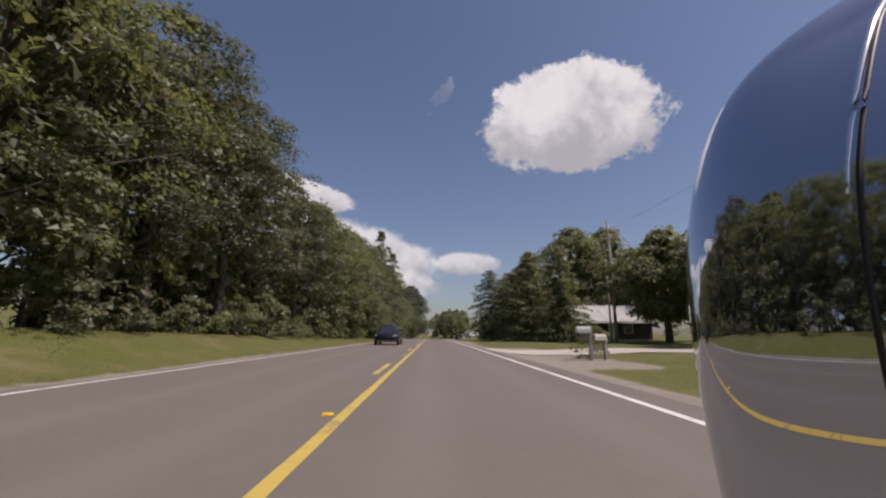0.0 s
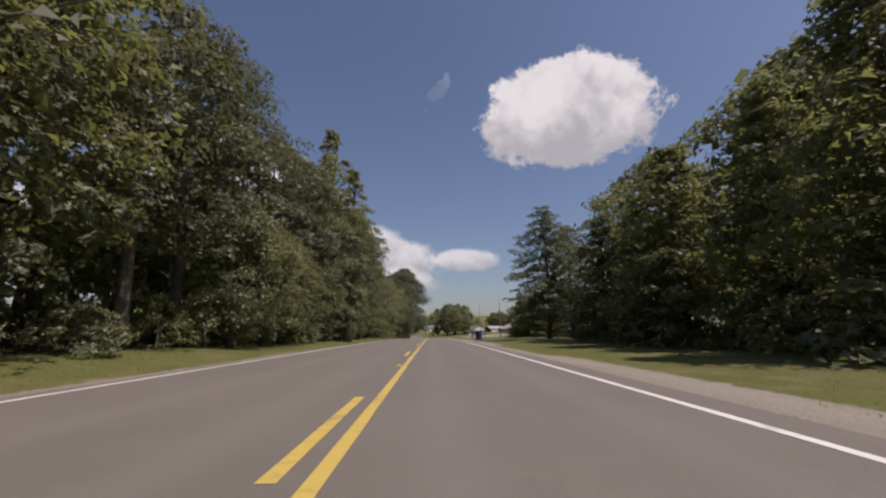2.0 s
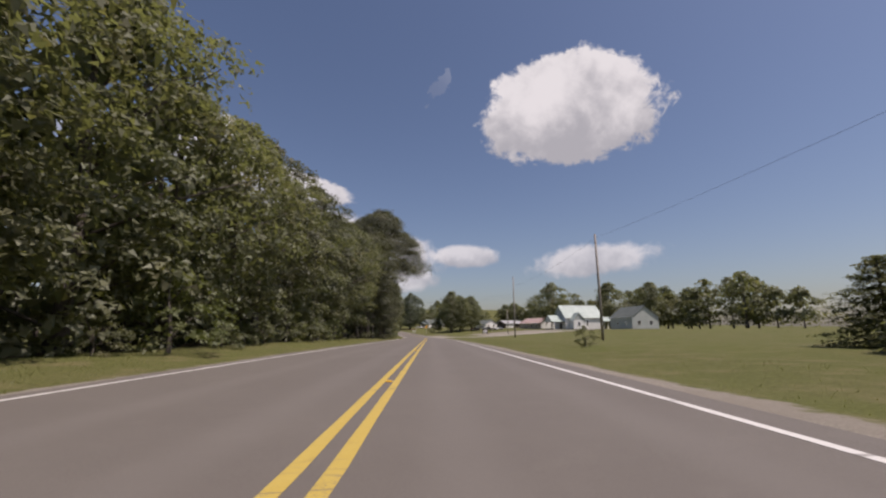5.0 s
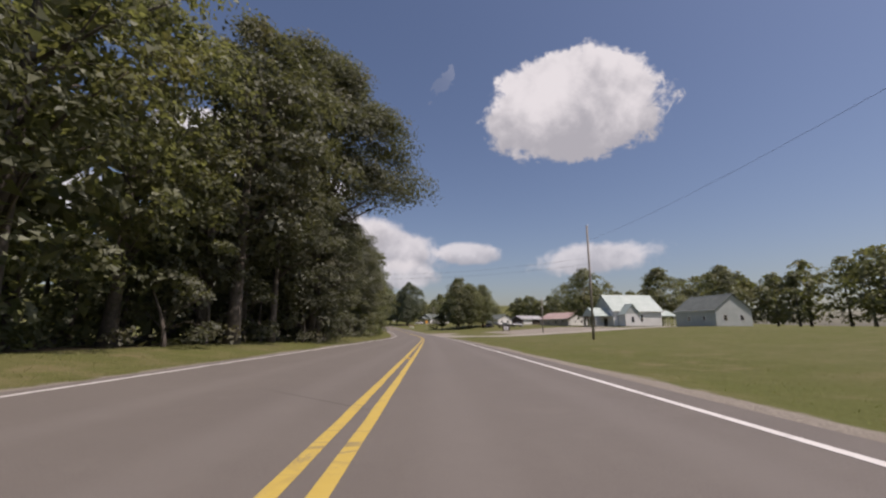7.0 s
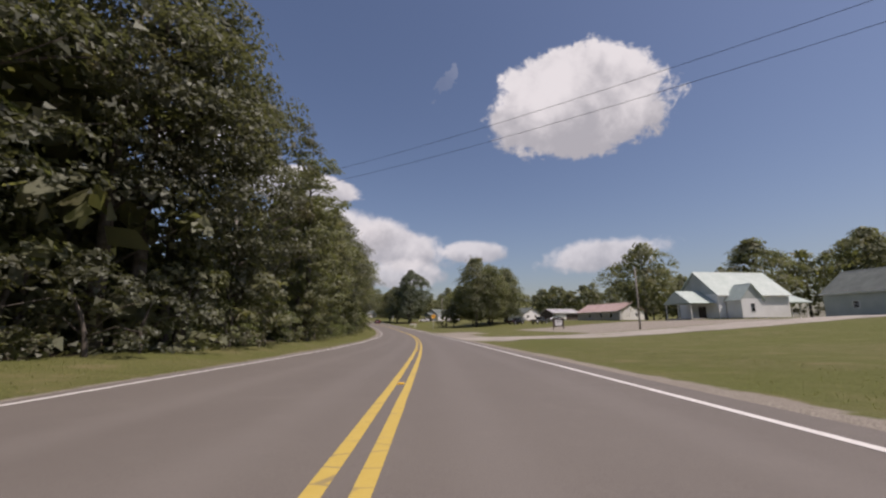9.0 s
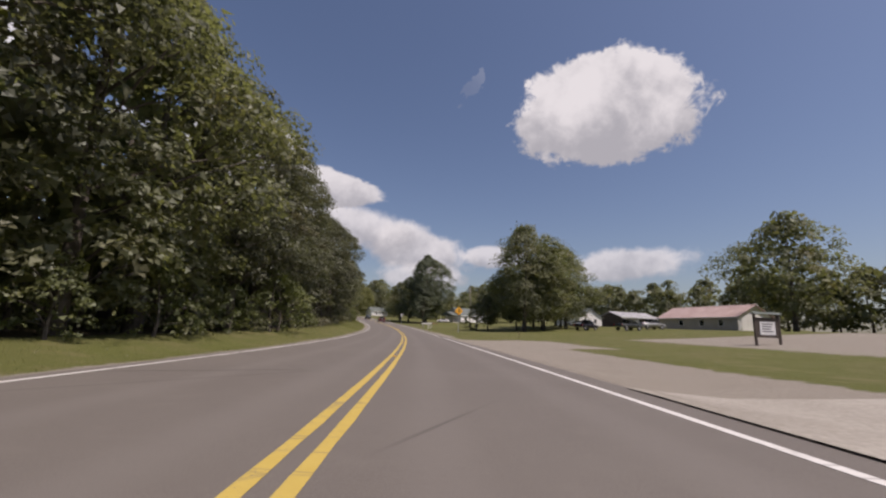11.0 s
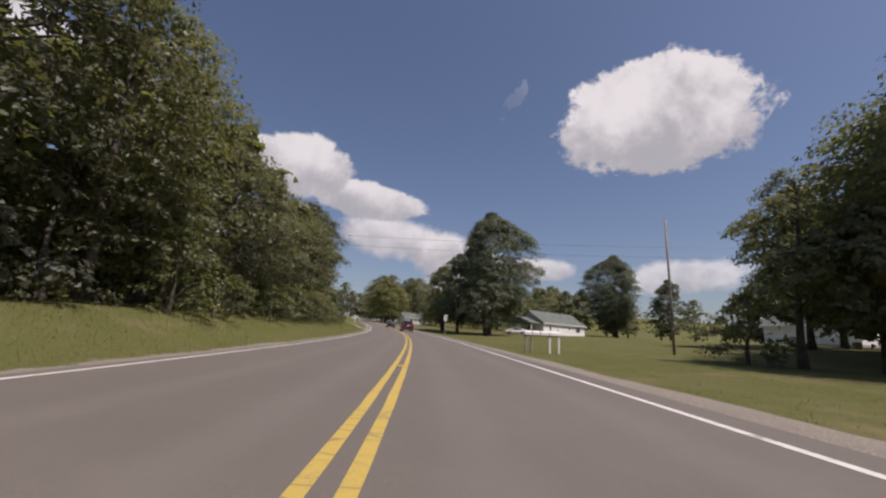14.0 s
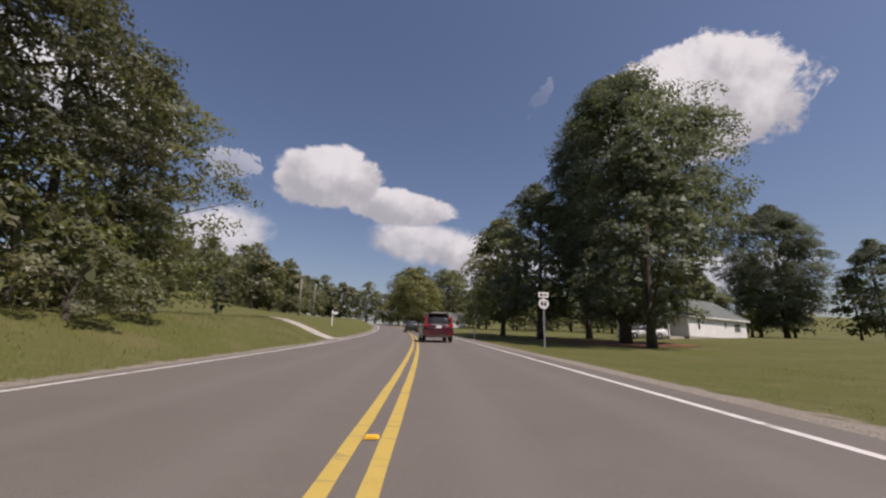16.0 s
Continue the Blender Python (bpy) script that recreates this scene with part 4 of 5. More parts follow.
pole(spot(326, 17.3), 9.2, 0.10)
pole(spot(415.5, -18.0), 7.2, 0.16, ((6.8, 0.9),))
pole(spot(424, -17.0), 6.2, 0.13)
pole(spot(150, 18.4), 11.2, 0.15)


def wire(a, b, sag, r=0.008):
    a, b = Vector(a), Vector(b)
    pts = [a.lerp(b, i / 20) - Vector((0, 0, sag * 4 * (i / 20) * (1 - i / 20))) for i in range(21)]
    ob = part("power_line", tube_bm(pts, [r] * 21, 5), BLACK_METAL, None)
    return tagged(ob, "black overhead power line strung between poles", "power line", "power lines")


wire(at(196, 19.0, 9.2), at(222, -13, 10.6), 0.8, 0.008)
wire(at(196, 19.0, 8.5), at(222, -13, 9.9), 0.8, 0.008)
wire(at(150, 18.4, 10.8), at(196, 19.0, 11.2), 0.8)
wire(at(42, 19.6, 11.7), at(150, 18.4, 10.8), 2.0)
wire(at(42, 19.6, 11.7), at(-60, 15, 11.7), 1.6)
# two lines that cross the road from the wood to the lawn trees
level = at(333.9, 0)[2] + 8.95
for sv, drop in ((333.9, 0.0), (334.4, 0.75)):
    ends = [Vector((at(sv + ds, off)[0], at(sv + ds, off)[1], level - drop)) for ds, off in ((3.4, -15.5), (-5.0, 36))]
    wire(ends[0], ends[1], 0.6, 0.009)



def diamond_sign(m):
    s = thing("warning_sign", m, "yellow diamond side-road warning sign on a steel post", "road sign")
    part("post", box((-0.03, 0.03, -0.012, 0.012, -0.3, 3.3), (-0.045, -0.02, -0.022, 0.012, -0.3, 3.25), (0.02, 0.045, -0.022, 0.012, -0.3, 3.25)), GALVANISED, s)
    c, h = 3.3, 0.67

    def rhomb(k, y0, y1):
        bm = prism([(-k, 0), (0, -k), (k, 0), (0, k)], y0, y1)
        bmesh.ops.rotate(bm, verts=bm.verts, matrix=Matrix.Rotation(radians(-90), 3, "Z"))
        bmesh.ops.translate(bm, verts=bm.verts, vec=(0, 0, c))
        return bm
    part("sign_back", rhomb(h, 0.022, 0.030), SIGN_BLACK, s)
    plate = part("sign_plate", rhomb(h - 0.012, 0.030, 0.034), SIGN_YELLOW, s, "yellow plate")
    part("symbol", box((-0.06, 0.06, -0.038, -0.0345, c - 0.27, c + 0.27), (0.0602, 0.30, -0.038, -0.0345, c - 0.05, c + 0.07)), SIGN_BLACK, plate, "black side-road symbol")
    for z in (c - 0.33, c + 0.36):
        part("bolt", tube_bm([(0, -0.034, z), (0, -0.044, z)], [0.018, 0.014], 8), GALVANISED, plate)
    return s


diamond_sign(spot(298.5, 9.0, 0.0, 6))


def route_sign(m):
    s = thing("route_sign", m, "small white route marker with a plate above on a post", "road sign")
    part("post", box((-0.03, 0.03, -0.012, 0.012, -0.3, 2.82), (-0.042, -0.02, -0.022, 0.012, -0.3, 2.77), (0.02, 0.042, -0.022, 0.012, -0.3, 2.77)), GALVANISED, s)
    top = part("sign_plate", box((-0.30, 0.30, -0.034, -0.024, 2.74, 3.04)), SIGN_WHITE, s, bevel=0.004)
    part("symbol", box((-0.2, -0.06, -0.037, -0.0345, 2.82, 2.96), (-0.02, 0.2, -0.037, -0.0345, 2.86, 2.92)), SIGN_BLACK, top, "dark bars of lettering")
    bm = bmesh.new()
    pts = [(0.30 * math.cos(a) * (1.0 if abs(math.sin(a)) < 0.8 else 0.92), 2.40 + 0.30 * math.sin(a)) for a in [2 * math.pi * i / 20 for i in range(20)]]
    lo = [bm.verts.new((x, -0.034, z)) for x, z in pts]
    hi = [bm.verts.new((x, -0.024, z)) for x, z in pts]
    bm.faces.new(lo)
    bm.faces.new(list(reversed(hi)))
    for i in range(20):
        bm.faces.new((lo[i], hi[i], hi[(i + 1) % 20], lo[(i + 1) % 20]))
    bmesh.ops.recalc_face_normals(bm, faces=bm.faces)
    low = part("shield_plate", bm, SIGN_WHITE, s)
    part("symbol", box((-0.16, -0.03, -0.037, -0.0345, 2.30, 2.50), (0.03, 0.16, -0.037, -0.0345, 2.30, 2.50)), SIGN_BLACK, low, "dark bars of lettering")
    return s


route_sign(spot(365, 7.0, 0.0, 4))


def mailbox_shell(z, x, wd=0.20, ln=0.52):
    """An arched mailbox along y, its floor at z."""
    pts = [(-wd / 2, z), (wd / 2, z)] + [(wd / 2 * math.cos(a), z + 0.12 + wd / 2 * math.sin(a)) for a in [math.pi * i / 8 for i in range(9)]]
    bm = bmesh.new()
    f = [bm.verts.new((x + px, -ln / 2, pz)) for px, pz in pts]
    b = [bm.verts.new((x + px, ln / 2, pz)) for px, pz in pts]
    bm.faces.new(f)
    bm.faces.new(list(reversed(b)))
    n = len(pts)
    for i in range(n):
        bm.faces.new((f[i], b[i], b[(i + 1) % n], f[(i + 1) % n]))
    bmesh.ops.recalc_face_normals(bm, faces=bm.faces)
    return bm


def mailbox_bank(m):
    """Four white boxes in a row on a beam with two grey and two white posts; their doors face the road."""
    b = thing("mailbox_bank", m, "row of four white mailboxes on timber posts", "mailboxes")
    part("beam", box((-0.05, 0.05, -1.30, 1.30, 0.86, 0.92)), GREY_WOOD, b, bevel=0.006)
    for y, mt, lab in ((-0.95, WHITE_PAINT, "white post"), (-0.45, WHITE_PAINT, "white post"), (0.55, GREY_WOOD, "grey post"), (0.85, GREY_WOOD, "grey post")):
        part("post", box((-0.05, 0.05, y - 0.05, y + 0.05, -0.2, 0.86 if y > -0.9 else 1.28)), mt, b, lab, bevel=0.006)
    for y, ln in ((-0.74, 0.56), (-0.18, 0.46), (0.30, 0.36), (0.74, 0.38)):
        mb = part("mailbox", mailbox_shell(0.922, 0.0, 0.19, ln), WHITE_PAINT, b, m=Matrix.Translation((0, y, 0)))
        part("door", mailbox_shell(0.922, 0.0, 0.18, 0.016), WHITE_PAINT, mb, m=Matrix.Translation((0, ln / 2 + 0.010, 0.003)))
        part("lettering", box((0.0955, 0.0985, -ln * 0.3, ln * 0.3, 0.97, 1.01)), GREY_WOOD, mb, "faded bars of lettering")
        part("flag", box((0.0955, 0.106, -ln * 0.40, -ln * 0.32, 0.96, 1.07)), LAMP_RED, mb, "red flag")
    return b


mailbox_bank(spot(321.4, 6.95, 0.0, 94))


def mailbox(m, shade, post, label, tall=1.0, extra=False):
    b = thing("mailbox", m, label, "mailbox", "mailboxes")
    part("post", box((-0.05, 0.05, -0.05, 0.05, -0.2, tall + (0.35 if extra else 0))), post, b, bevel=0.008)
    part("arm", box((-0.35, 0.12, -0.045, 0.045, tall - 0.10, tall - 0.02)), post, b, bevel=0.006)
    mb = part("box", mailbox_shell(tall - 0.02, 0.0, 0.20, 0.5), shade, b, m=Matrix.Translation((-0.22, 0, 0)) @ Matrix.Rotation(radians(90), 4, "Z"))
    part("door", mailbox_shell(tall - 0.02, 0.0, 0.19, 0.02), shade, mb, m=Matrix.Translation((0, 0.262, 0.004)))
    part("flag", box((0.102, 0.112, -0.08, 0.02, tall + 0.06, tall + 0.09)), LAMP_RED, mb)
    return b


mailbox(spot(15.2, 6.75), GREY_SIDING, GREY_WOOD, "old silver mailbox on a grey timber post", 1.0)
mailbox(spot(15.8, 7.0), TARP, GREY_WOOD, "brown mailbox on a timber post beside another", 0.9)
mailbox(spot(15.4, 7.35, 0, 20), BEIGE_SIDING, GREY_WOOD, "pale mailbox on a low timber post", 0.72)
mailbox(spot(383.4, -7.8, 0, 180), WHITE_PAINT, WHITE_PAINT, "white mailbox on a tall white post", 1.1, True)
plant(BUSH[2], 16.8, 7.4, 0.45, "low bush growing round the mailboxes")


def marker_post(m, label):
    p = thing("marker_post", m, label, "marker post")
    part("post", box((-0.05, 0.05, -0.03, 0.03, -0.2, 0.95)), WHITE_PAINT, p, bevel=0.008)
    part("reflector", box((-0.03, 0.03, -0.036, -0.031, 0.75, 0.88)), AMBER, p)
    return p


marker_post(spot(381, 5.6), "slim white marker post on the verge")
stake = thing("survey_stake", spot(276.5, 11.5), "thin brown stake in the grass", "stake")
part("stick", box((-0.02, 0.02, -0.02, 0.02, -0.2, 0.6)), TARP, stake)
part("tip", box((-0.021, 0.021, -0.021, 0.021, 0.602, 0.68)), RED_ROOF, stake)


def wheelie_bin(m):
    b = thing("wheeled_bin", m, "blue plastic wheeled bin with a dark lid", "bin")

    def loop(z, w0, d0):
        return [(-w0, -d0, z), (w0, -d0, z), (w0, d0, z), (-w0, d0, z)]
    bm = bmesh.new()
    rings = [[bm.verts.new(p) for p in loop(z, w0, d0)] for z, w0, d0 in ((0.03, 0.24, 0.27), (0.10, 0.25, 0.28), (0.95, 0.30, 0.35), (0.955, 0.33, 0.38), (1.0, 0.33, 0.38))]
    bm.faces.new(list(reversed(rings[0])))
    bm.faces.new(rings[-1])
    for a, c in zip(rings, rings[1:]):
        for i in range(4):
            bm.faces.new((a[i], a[(i + 1) % 4], c[(i + 1) % 4], c[i]))
    part("body", bm, BIN_BLUE, b, bevel=0.012)
    bm = prism([(-0.40, 1.004), (0.38, 1.004), (0.38, 1.04), (0.10, 1.10), (-0.34, 1.07), (-0.40, 1.04)], -0.345, 0.345)
    part("lid", bm, BIN_LID, b, "dark blue hinged lid", bevel=0.01)
    part("handle", tube_bm([(-0.28, 0.40, 1.0), (-0.28, 0.46, 1.02), (0.28, 0.46, 1.02), (0.28, 0.40, 1.0)], [0.016] * 4, 8), BIN_LID, b)
    for x in (-0.29, 0.29):
        w_ = part("wheel", tube_bm([(x - 0.03, 0.29, 0.125), (x + 0.03, 0.29, 0.125)], [0.125, 0.125], 18), RUBBER, b, "black wheel")
        part("hub", tube_bm([(x - 0.034, 0.29, 0.125), (x + 0.034, 0.29, 0.125)], [0.05, 0.05], 12), GREY_SIDING, w_)
    part("label", box((-0.10, 0.06, -0.349, -0.3445, 0.80, 0.92)), SIGN_WHITE, b, "pale worn sticker", m=Matrix.Rotation(radians(-4.5), 4, "X") @ Matrix.Translation((0, 0.062, 0.02)))
    return b


wheelie_bin(spot(97.3, 6.9, 0.0, -35, 1.08))


def notice_board(m):
    b = thing("church_sign", m, "brown framed notice board with a white panel", "sign board")
    for x in (-0.95, 0.95):
        part("post", box((x - 0.07, x + 0.07, -0.07, 0.07, -0.3, 2.25)), DARK_WALL, b, bevel=0.01)
    part("panel", box((-0.86, 0.86, -0.05, 0.05, 0.55, 2.0)), DARK_WALL, b)
    face = part("face", box((-0.60, 0.60, -0.064, -0.0505, 0.75, 1.70)), SIGN_WHITE, b, "white letter panel")
    part("lettering", box(*[(-0.45, 0.42 - 0.1 * (i % 3), -0.069, -0.0645, 1.5 - 0.18 * i, 1.57 - 0.18 * i) for i in range(4)]), SIGN_BLACK, face, "dark bars of lettering")
    part("roof", prism([(-0.22, 2.25), (0.22, 2.25), (0, 2.42)], -1.1, 1.1), GREY_SHINGLE, b, bevel=0.01)
    return b


notice_board(spot(264.2, 26.6, 0.0, 0))


# ---- houses ----
def window(house, x, z, wd, ht, face, depth, shade=None):
    """A window in the wall whose outside lies at depth: face 's' looks back along the road, 'w' looks across it."""
    def b(*boxes):
        bm = box(*boxes)
        if face == "w":
            for v in bm.verts:
                v.co.x, v.co.y = v.co.y, v.co.x
            bmesh.ops.recalc_face_normals(bm, faces=bm.faces)
        return bm
    f = 0.07
    fr = part("window", b((x - wd / 2 - f, x - wd / 2, depth - 0.05, depth + 0.06, z - f, z + ht + f), (x + wd / 2, x + wd / 2 + f, depth - 0.05, depth + 0.06, z - f, z + ht + f),
                          (x - wd / 2, x + wd / 2, depth - 0.05, depth + 0.06, z - f, z), (x - wd / 2, x + wd / 2, depth - 0.05, depth + 0.06, z + ht, z + ht + f)), WHITE_PAINT, house)
    part("pane", b((x - wd / 2, x + wd / 2, depth - 0.02, depth + 0.04, z, z + ht)), GLASS_DARK, fr)
    part("glazing_bar", b((x - wd / 2, x + wd / 2, depth - 0.035, depth - 0.0205, z + ht / 2 - 0.025, z + ht / 2 + 0.025)), WHITE_PAINT, fr)
    if shade:
        for sx in (-1, 1):
            x0 = x + sx * (wd / 2 + f + 0.18)
            part("shutter", b((x0 - 0.16, x0 + 0.16, depth - 0.04, depth - 0.004, z, z + ht)), shade, house)


def gable_house(name, m, label, ln, wd, wall_h, ridge_h, wall, roof, along="x", windows=(), overhang=0.4, gable=None, chimney=False):
    """A house on a footing, ln by wd, its ridge along x or y, from the corner nearest the start of the road."""
    h = thing(name, m, label, "house")
    lx, ly = (ln, wd) if along == "x" else (wd, ln)
    part("footing", box((0.05, lx - 0.05, 0.05, ly - 0.05, -1.6, 0.2)), CONCRETE, h)
    w_ = 0.16
    part("wall", box((0, lx, 0, w_, 0.2, wall_h)), wall, h)
    part("wall", box((0, lx, ly - w_, ly, 0.2, wall_h)), wall, h)
    part("wall", box((0, w_, w_, ly - w_, 0.2, wall_h)), wall, h)
    part("wall", box((lx - w_, lx, w_, ly - w_, 0.2, wall_h)), wall, h)
    half = (ly if along == "x" else lx) / 2
    slope = (ridge_h - wall_h) / half

    def oriented(bm):
        if along == "y":
            for v in bm.verts:
                v.co.x, v.co.y = v.co.y, v.co.x
            bmesh.ops.recalc_face_normals(bm, faces=bm.faces)
        return bm
    for x0 in (0.01, ln - w_ - 0.01):
        part("gable", oriented(prism([(0.02, wall_h), (2 * half - 0.02, wall_h), (half, ridge_h - 0.03)], x0, x0 + w_)), gable or wall, h)
    o = overhang
    for sgn in (-1, 1):
        edge_y, edge_z = half + sgn * (half + o), wall_h - slope * o
        out = [(half, ridge_h), (edge_y, edge_z), (edge_y, edge_z + 0.14), (half, ridge_h + 0.14)]
        rf = part("roof", oriented(prism(out, -o, ln + o)), roof, h)
        part("fascia", oriented(prism([(edge_y + sgn * 0.002, edge_z - 0.10), (edge_y + sgn * 0.03, edge_z - 0.10), (edge_y + sgn * 0.03, edge_z + 0.10), (edge_y + sgn * 0.002, edge_z + 0.10)], -o, ln + o)), WHITE_PAINT, rf)
        # standing seams
        if roof in (GREEN_ROOF, TIN_ROOF):
            k = int(ln / 0.9)
            for i in range(k + 1):
                x = -o + 0.05 + (ln + 2 * o - 0.1) * i / k
                part("seam", oriented(prism([(half, ridge_h + 0.14), (edge_y, edge_z + 0.14), (edge_y, edge_z + 0.18), (half, ridge_h + 0.18)], x - 0.025, x + 0.025)), roof, rf)
    part("ridge_cap", oriented(prism([(half - 0.2, ridge_h + 0.12 - 0.2 * slope + 0.05), (half + 0.2, ridge_h + 0.12 - 0.2 * slope + 0.05), (half, ridge_h + 0.23)], -o, ln + o)), roof, h)
    for args in windows:
        window(h, *args)
    if chimney:
        part("chimney", box((ln * 0.4, ln * 0.4 + 0.7, half - 0.35, half + 0.35, ridge_h - 0.8, ridge_h + 0.9)), RED_ROOF, h)
    return h


def porch(h, x0, x1, y0, y1, top, roof, post, slope=0.0, deck=True):
    """A porch on posts in front of a house."""
    if deck:
        part("porch_floor", box((x0, x1, y0, y1, -1.0, 0.16)), CONCRETE, h)
    for px, py in ((x0 + 0.1, y0 + 0.1), (x0 + 0.1, (y0 + y1) / 2), (x0 + 0.1, y1 - 0.1)):
        part("porch_post", box((px - 0.07, px + 0.07, py - 0.07, py + 0.07, 0.16, top)), post, h)
    part("porch_roof", prism([(y0 - 0.3, top), (y1 + 0.3, top), ((y0 + y1) / 2, top + slope), ], x0 - 0.3, x1) if slope else box((x0 - 0.3, x1, y0 - 0.3, y1 + 0.3, top, top + 0.16)), roof, h)


# the low house with the pale roof behind the driveway
yard = gable_house("house", spot(53.5, 19.6, 0.1, -4), "low dark-boarded house with a pale metal roof", 9.5, 8.0, 2.6, 4.5, DARK_WALL, TIN_ROOF, "x",
                   ((2.0, 1.0, 1.0, 1.1, "s", 0.0), (6.5, 1.0, 1.0, 1.1, "s", 0.0), (2.5, 1.0, 0.9, 1.1, "w", 0.0)), 0.7)
part("door", box((4.0, 4.95, -0.03, 0.05, 0.2, 2.2)), WHITE_PAINT, yard)

# Grey gables on white walls: the road-facing end's shade put into colour.
church = gable_house("church", spot(266.0, 60.4, 0.0), "white church with a pale green metal roof and open porches", 15.8, 11.0, 4.9, 9.6, WHITE_SIDING, GREEN_ROOF, "x",
                     ((9.2, 1.5, 0.7, 2.0, "s", 0.0),), 0.5, GREY_SIDING)
tagged(church, "", "church")
porch(church, -5.4, 0.0, 0.8, 8.2, 3.1, GREEN_ROOF, WHITE_PAINT, 2.6)
part("door", box((-0.05, 0.0, 3.4, 5.4, 0.2, 2.5)), DARK_WALL, church, "dark double door")
part("side_porch_floor", box((15.8, 20.8, 0.6, 8.4, -1.0, 0.16)), CONCRETE, church)
part("side_porch_roof", prism([(0.0, 3.1), (9.0, 3.1), (9.0, 3.3), (4.5, 5.0), (0.0, 3.3)], 15.82, 21.2), GREEN_ROOF, church)
for px, py in ((17.0, 0.8), (18.8, 0.8), (20.6, 0.8), (20.6, 4.5), (20.6, 8.2)):
    part("porch_post", box((px - 0.07, px + 0.07, py - 0.07, py + 0.07, 0.16, 3.1)), WHITE_PAINT, church)
part("porch_rail", box((17.0, 20.6, 0.77, 0.83, 0.95, 1.03)), WHITE_PAINT, church)
gable_house("church_foyer", spot(262.6, 61.9, 0.0), "lower pale foyer wing of the church under its own gable", 3.5, 4.6, 3.7, 6.4, WHITE_SIDING, GREEN_ROOF, "y",
                   ((2.3, 1.3, 0.8, 1.5, "s", 0.0),), 0.3, GREY_SIDING)
gable_house("house", spot(246.0, 75.0, 0.0), "grey-sided gabled house beside the church", 15.0, 10.0, 4.4, 8.2, GREY_SIDING, GREY_SHINGLE, "y",
                   ((4.0, 1.6, 0.9, 1.1, "w", 0.0), (9.6, 1.6, 0.9, 1.1, "w", 0.0), (2.6, 1.6, 1.1, 1.3, "s", 0.0), (7.2, 1.6, 1.1, 1.3, "s", 0.0)), 0.4, GREY_SIDING)
# Beige walls, white end: shaded and sunlit sides put into the siding colours.
low = gable_house("house", spot(314.0, 73.5, 0.0, 6), "long low beige house with a white gable and faded red roof", 22.0, 10.0, 3.2, 5.8, BEIGE_SIDING, RED_ROOF, "y",
                  ((3.5, 1.3, 1.2, 1.2, "s", 0.0), (7.0, 1.3, 1.2, 1.2, "s", 0.0), (4.0, 1.2, 1.2, 1.2, "w", 0.0), (9.0, 1.2, 1.2, 1.2, "w", 0.0), (15.0, 1.2, 1.2, 1.2, "w", 0.0)), 0.5, WHITE_SIDING)
# A white sheet over the south wall gives it the sunlit tone.
part("wall_cladding", box((0.02, 9.98, -0.02, -0.004, 0.2, 3.2)), WHITE_SIDING, low)
car_shed = gable_house("shed", spot(341, 66.0, 0.0, 5), "open dark shed with a pale tin roof", 12.0, 9.0, 3.0, 4.4, DARK_WALL, TIN_ROOF, "x", (), 0.6)
part("vehicle_door", box((1.0, 6.0, -0.04, 0.02, 0.2, 2.5)), WHITE_PAINT, car_shed)
tagged(car_shed, "", "shed")
cottage = gable_house("house", spot(345, 55.5, 0.0, 8), "small white gabled cottage on the slope", 12.0, 8.0, 2.8, 5.0, WHITE_SIDING, GREY_SHINGLE, "y",
                      ((2.0, 1.0, 0.9, 1.1, "s", 0.0), (5.6, 1.0, 0.9, 1.1, "s", 0.0)), 0.4)
# The gable ends are grey: shade on a white house, given as siding colour.
white = gable_house("house", spot(392.5, 35.4, 0.1, 27), "white single-storey house with a grey shingle roof", 16.5, 8.5, 3.0, 5.7, WHITE_SIDING, GREY_SHINGLE, "x",
                    ((2.6, 1.2, 0.5, 1.1, "s", 0.0), (10.0, 1.7, 0.5, 0.6, "s", 0.0), (13.6, 1.2, 0.9, 1.1, "s", 0.0, BLACK_METAL)), 0.4, GREY_SIDING)
porch(white, -3.6, 0.0, 0.6, 7.9, 2.6, GREY_SHINGLE, WHITE_PAINT, 1.5)
part("door", box((-0.04, 0.02, 3.6, 4.6, 0.2, 2.3)), DARK_WALL, white)
gable_house("house", spot(470, 14.0, 0.0, 15), "distant white house beyond the bend", 10.0, 7.0, 2.8, 4.8, WHITE_SIDING, GREY_SHINGLE, "x", ((3, 1, 1, 1.1, "s", 0.0), (7, 1, 1, 1.1, "s", 0.0)), 0.4)
gable_house("house", spot(400, -66.0, 0.0, -10), "pale house on the grassy rise", 12.0, 8.0, 2.8, 4.6, GREY_SIDING, TIN_ROOF, "y", ((3, 1, 1, 1.1, "s", 0.0),), 0.4)

# drives and paths
for nm, s0, s1, o0, o1, lab in (("driveway", 19.0, 24.5, 3.97, 19.0, "pale concrete driveway across the verge"),
                                ("driveway", 86.3, 89.0, 3.97, 30.0, "pale concrete driveway under the pine"),
                                ("side_road", 231.5, 242.0, 3.97, 58.0, "pale gravel side road to the church"),
                                ("driveway", 370.5, 373.0, -40.0, -4.9, "narrow pale drive over the grassy bank")):
    n = max(2, int(abs(o1 - o0) / 0.8))
    me = strip(nm, s0, s1, 1.0, [o0 + (o1 - o0) * i / n for i in range(n + 1)], 0.022, GRAVEL if nm == "side_road" else CONCRETE, None, 0.1)
    tagged(new(nm, me), lab, "driveway", kind="structure")
bed = tagged(new("mulch_bed", strip("mulch_bed", 369.5, 383.0, 0.8, (11.2, 12.5, 14, 16, 18, 20), 0.03, RED_CLAY, None, 0.5)), "brown mulch bed under the great pine", "mulch", kind="structure")


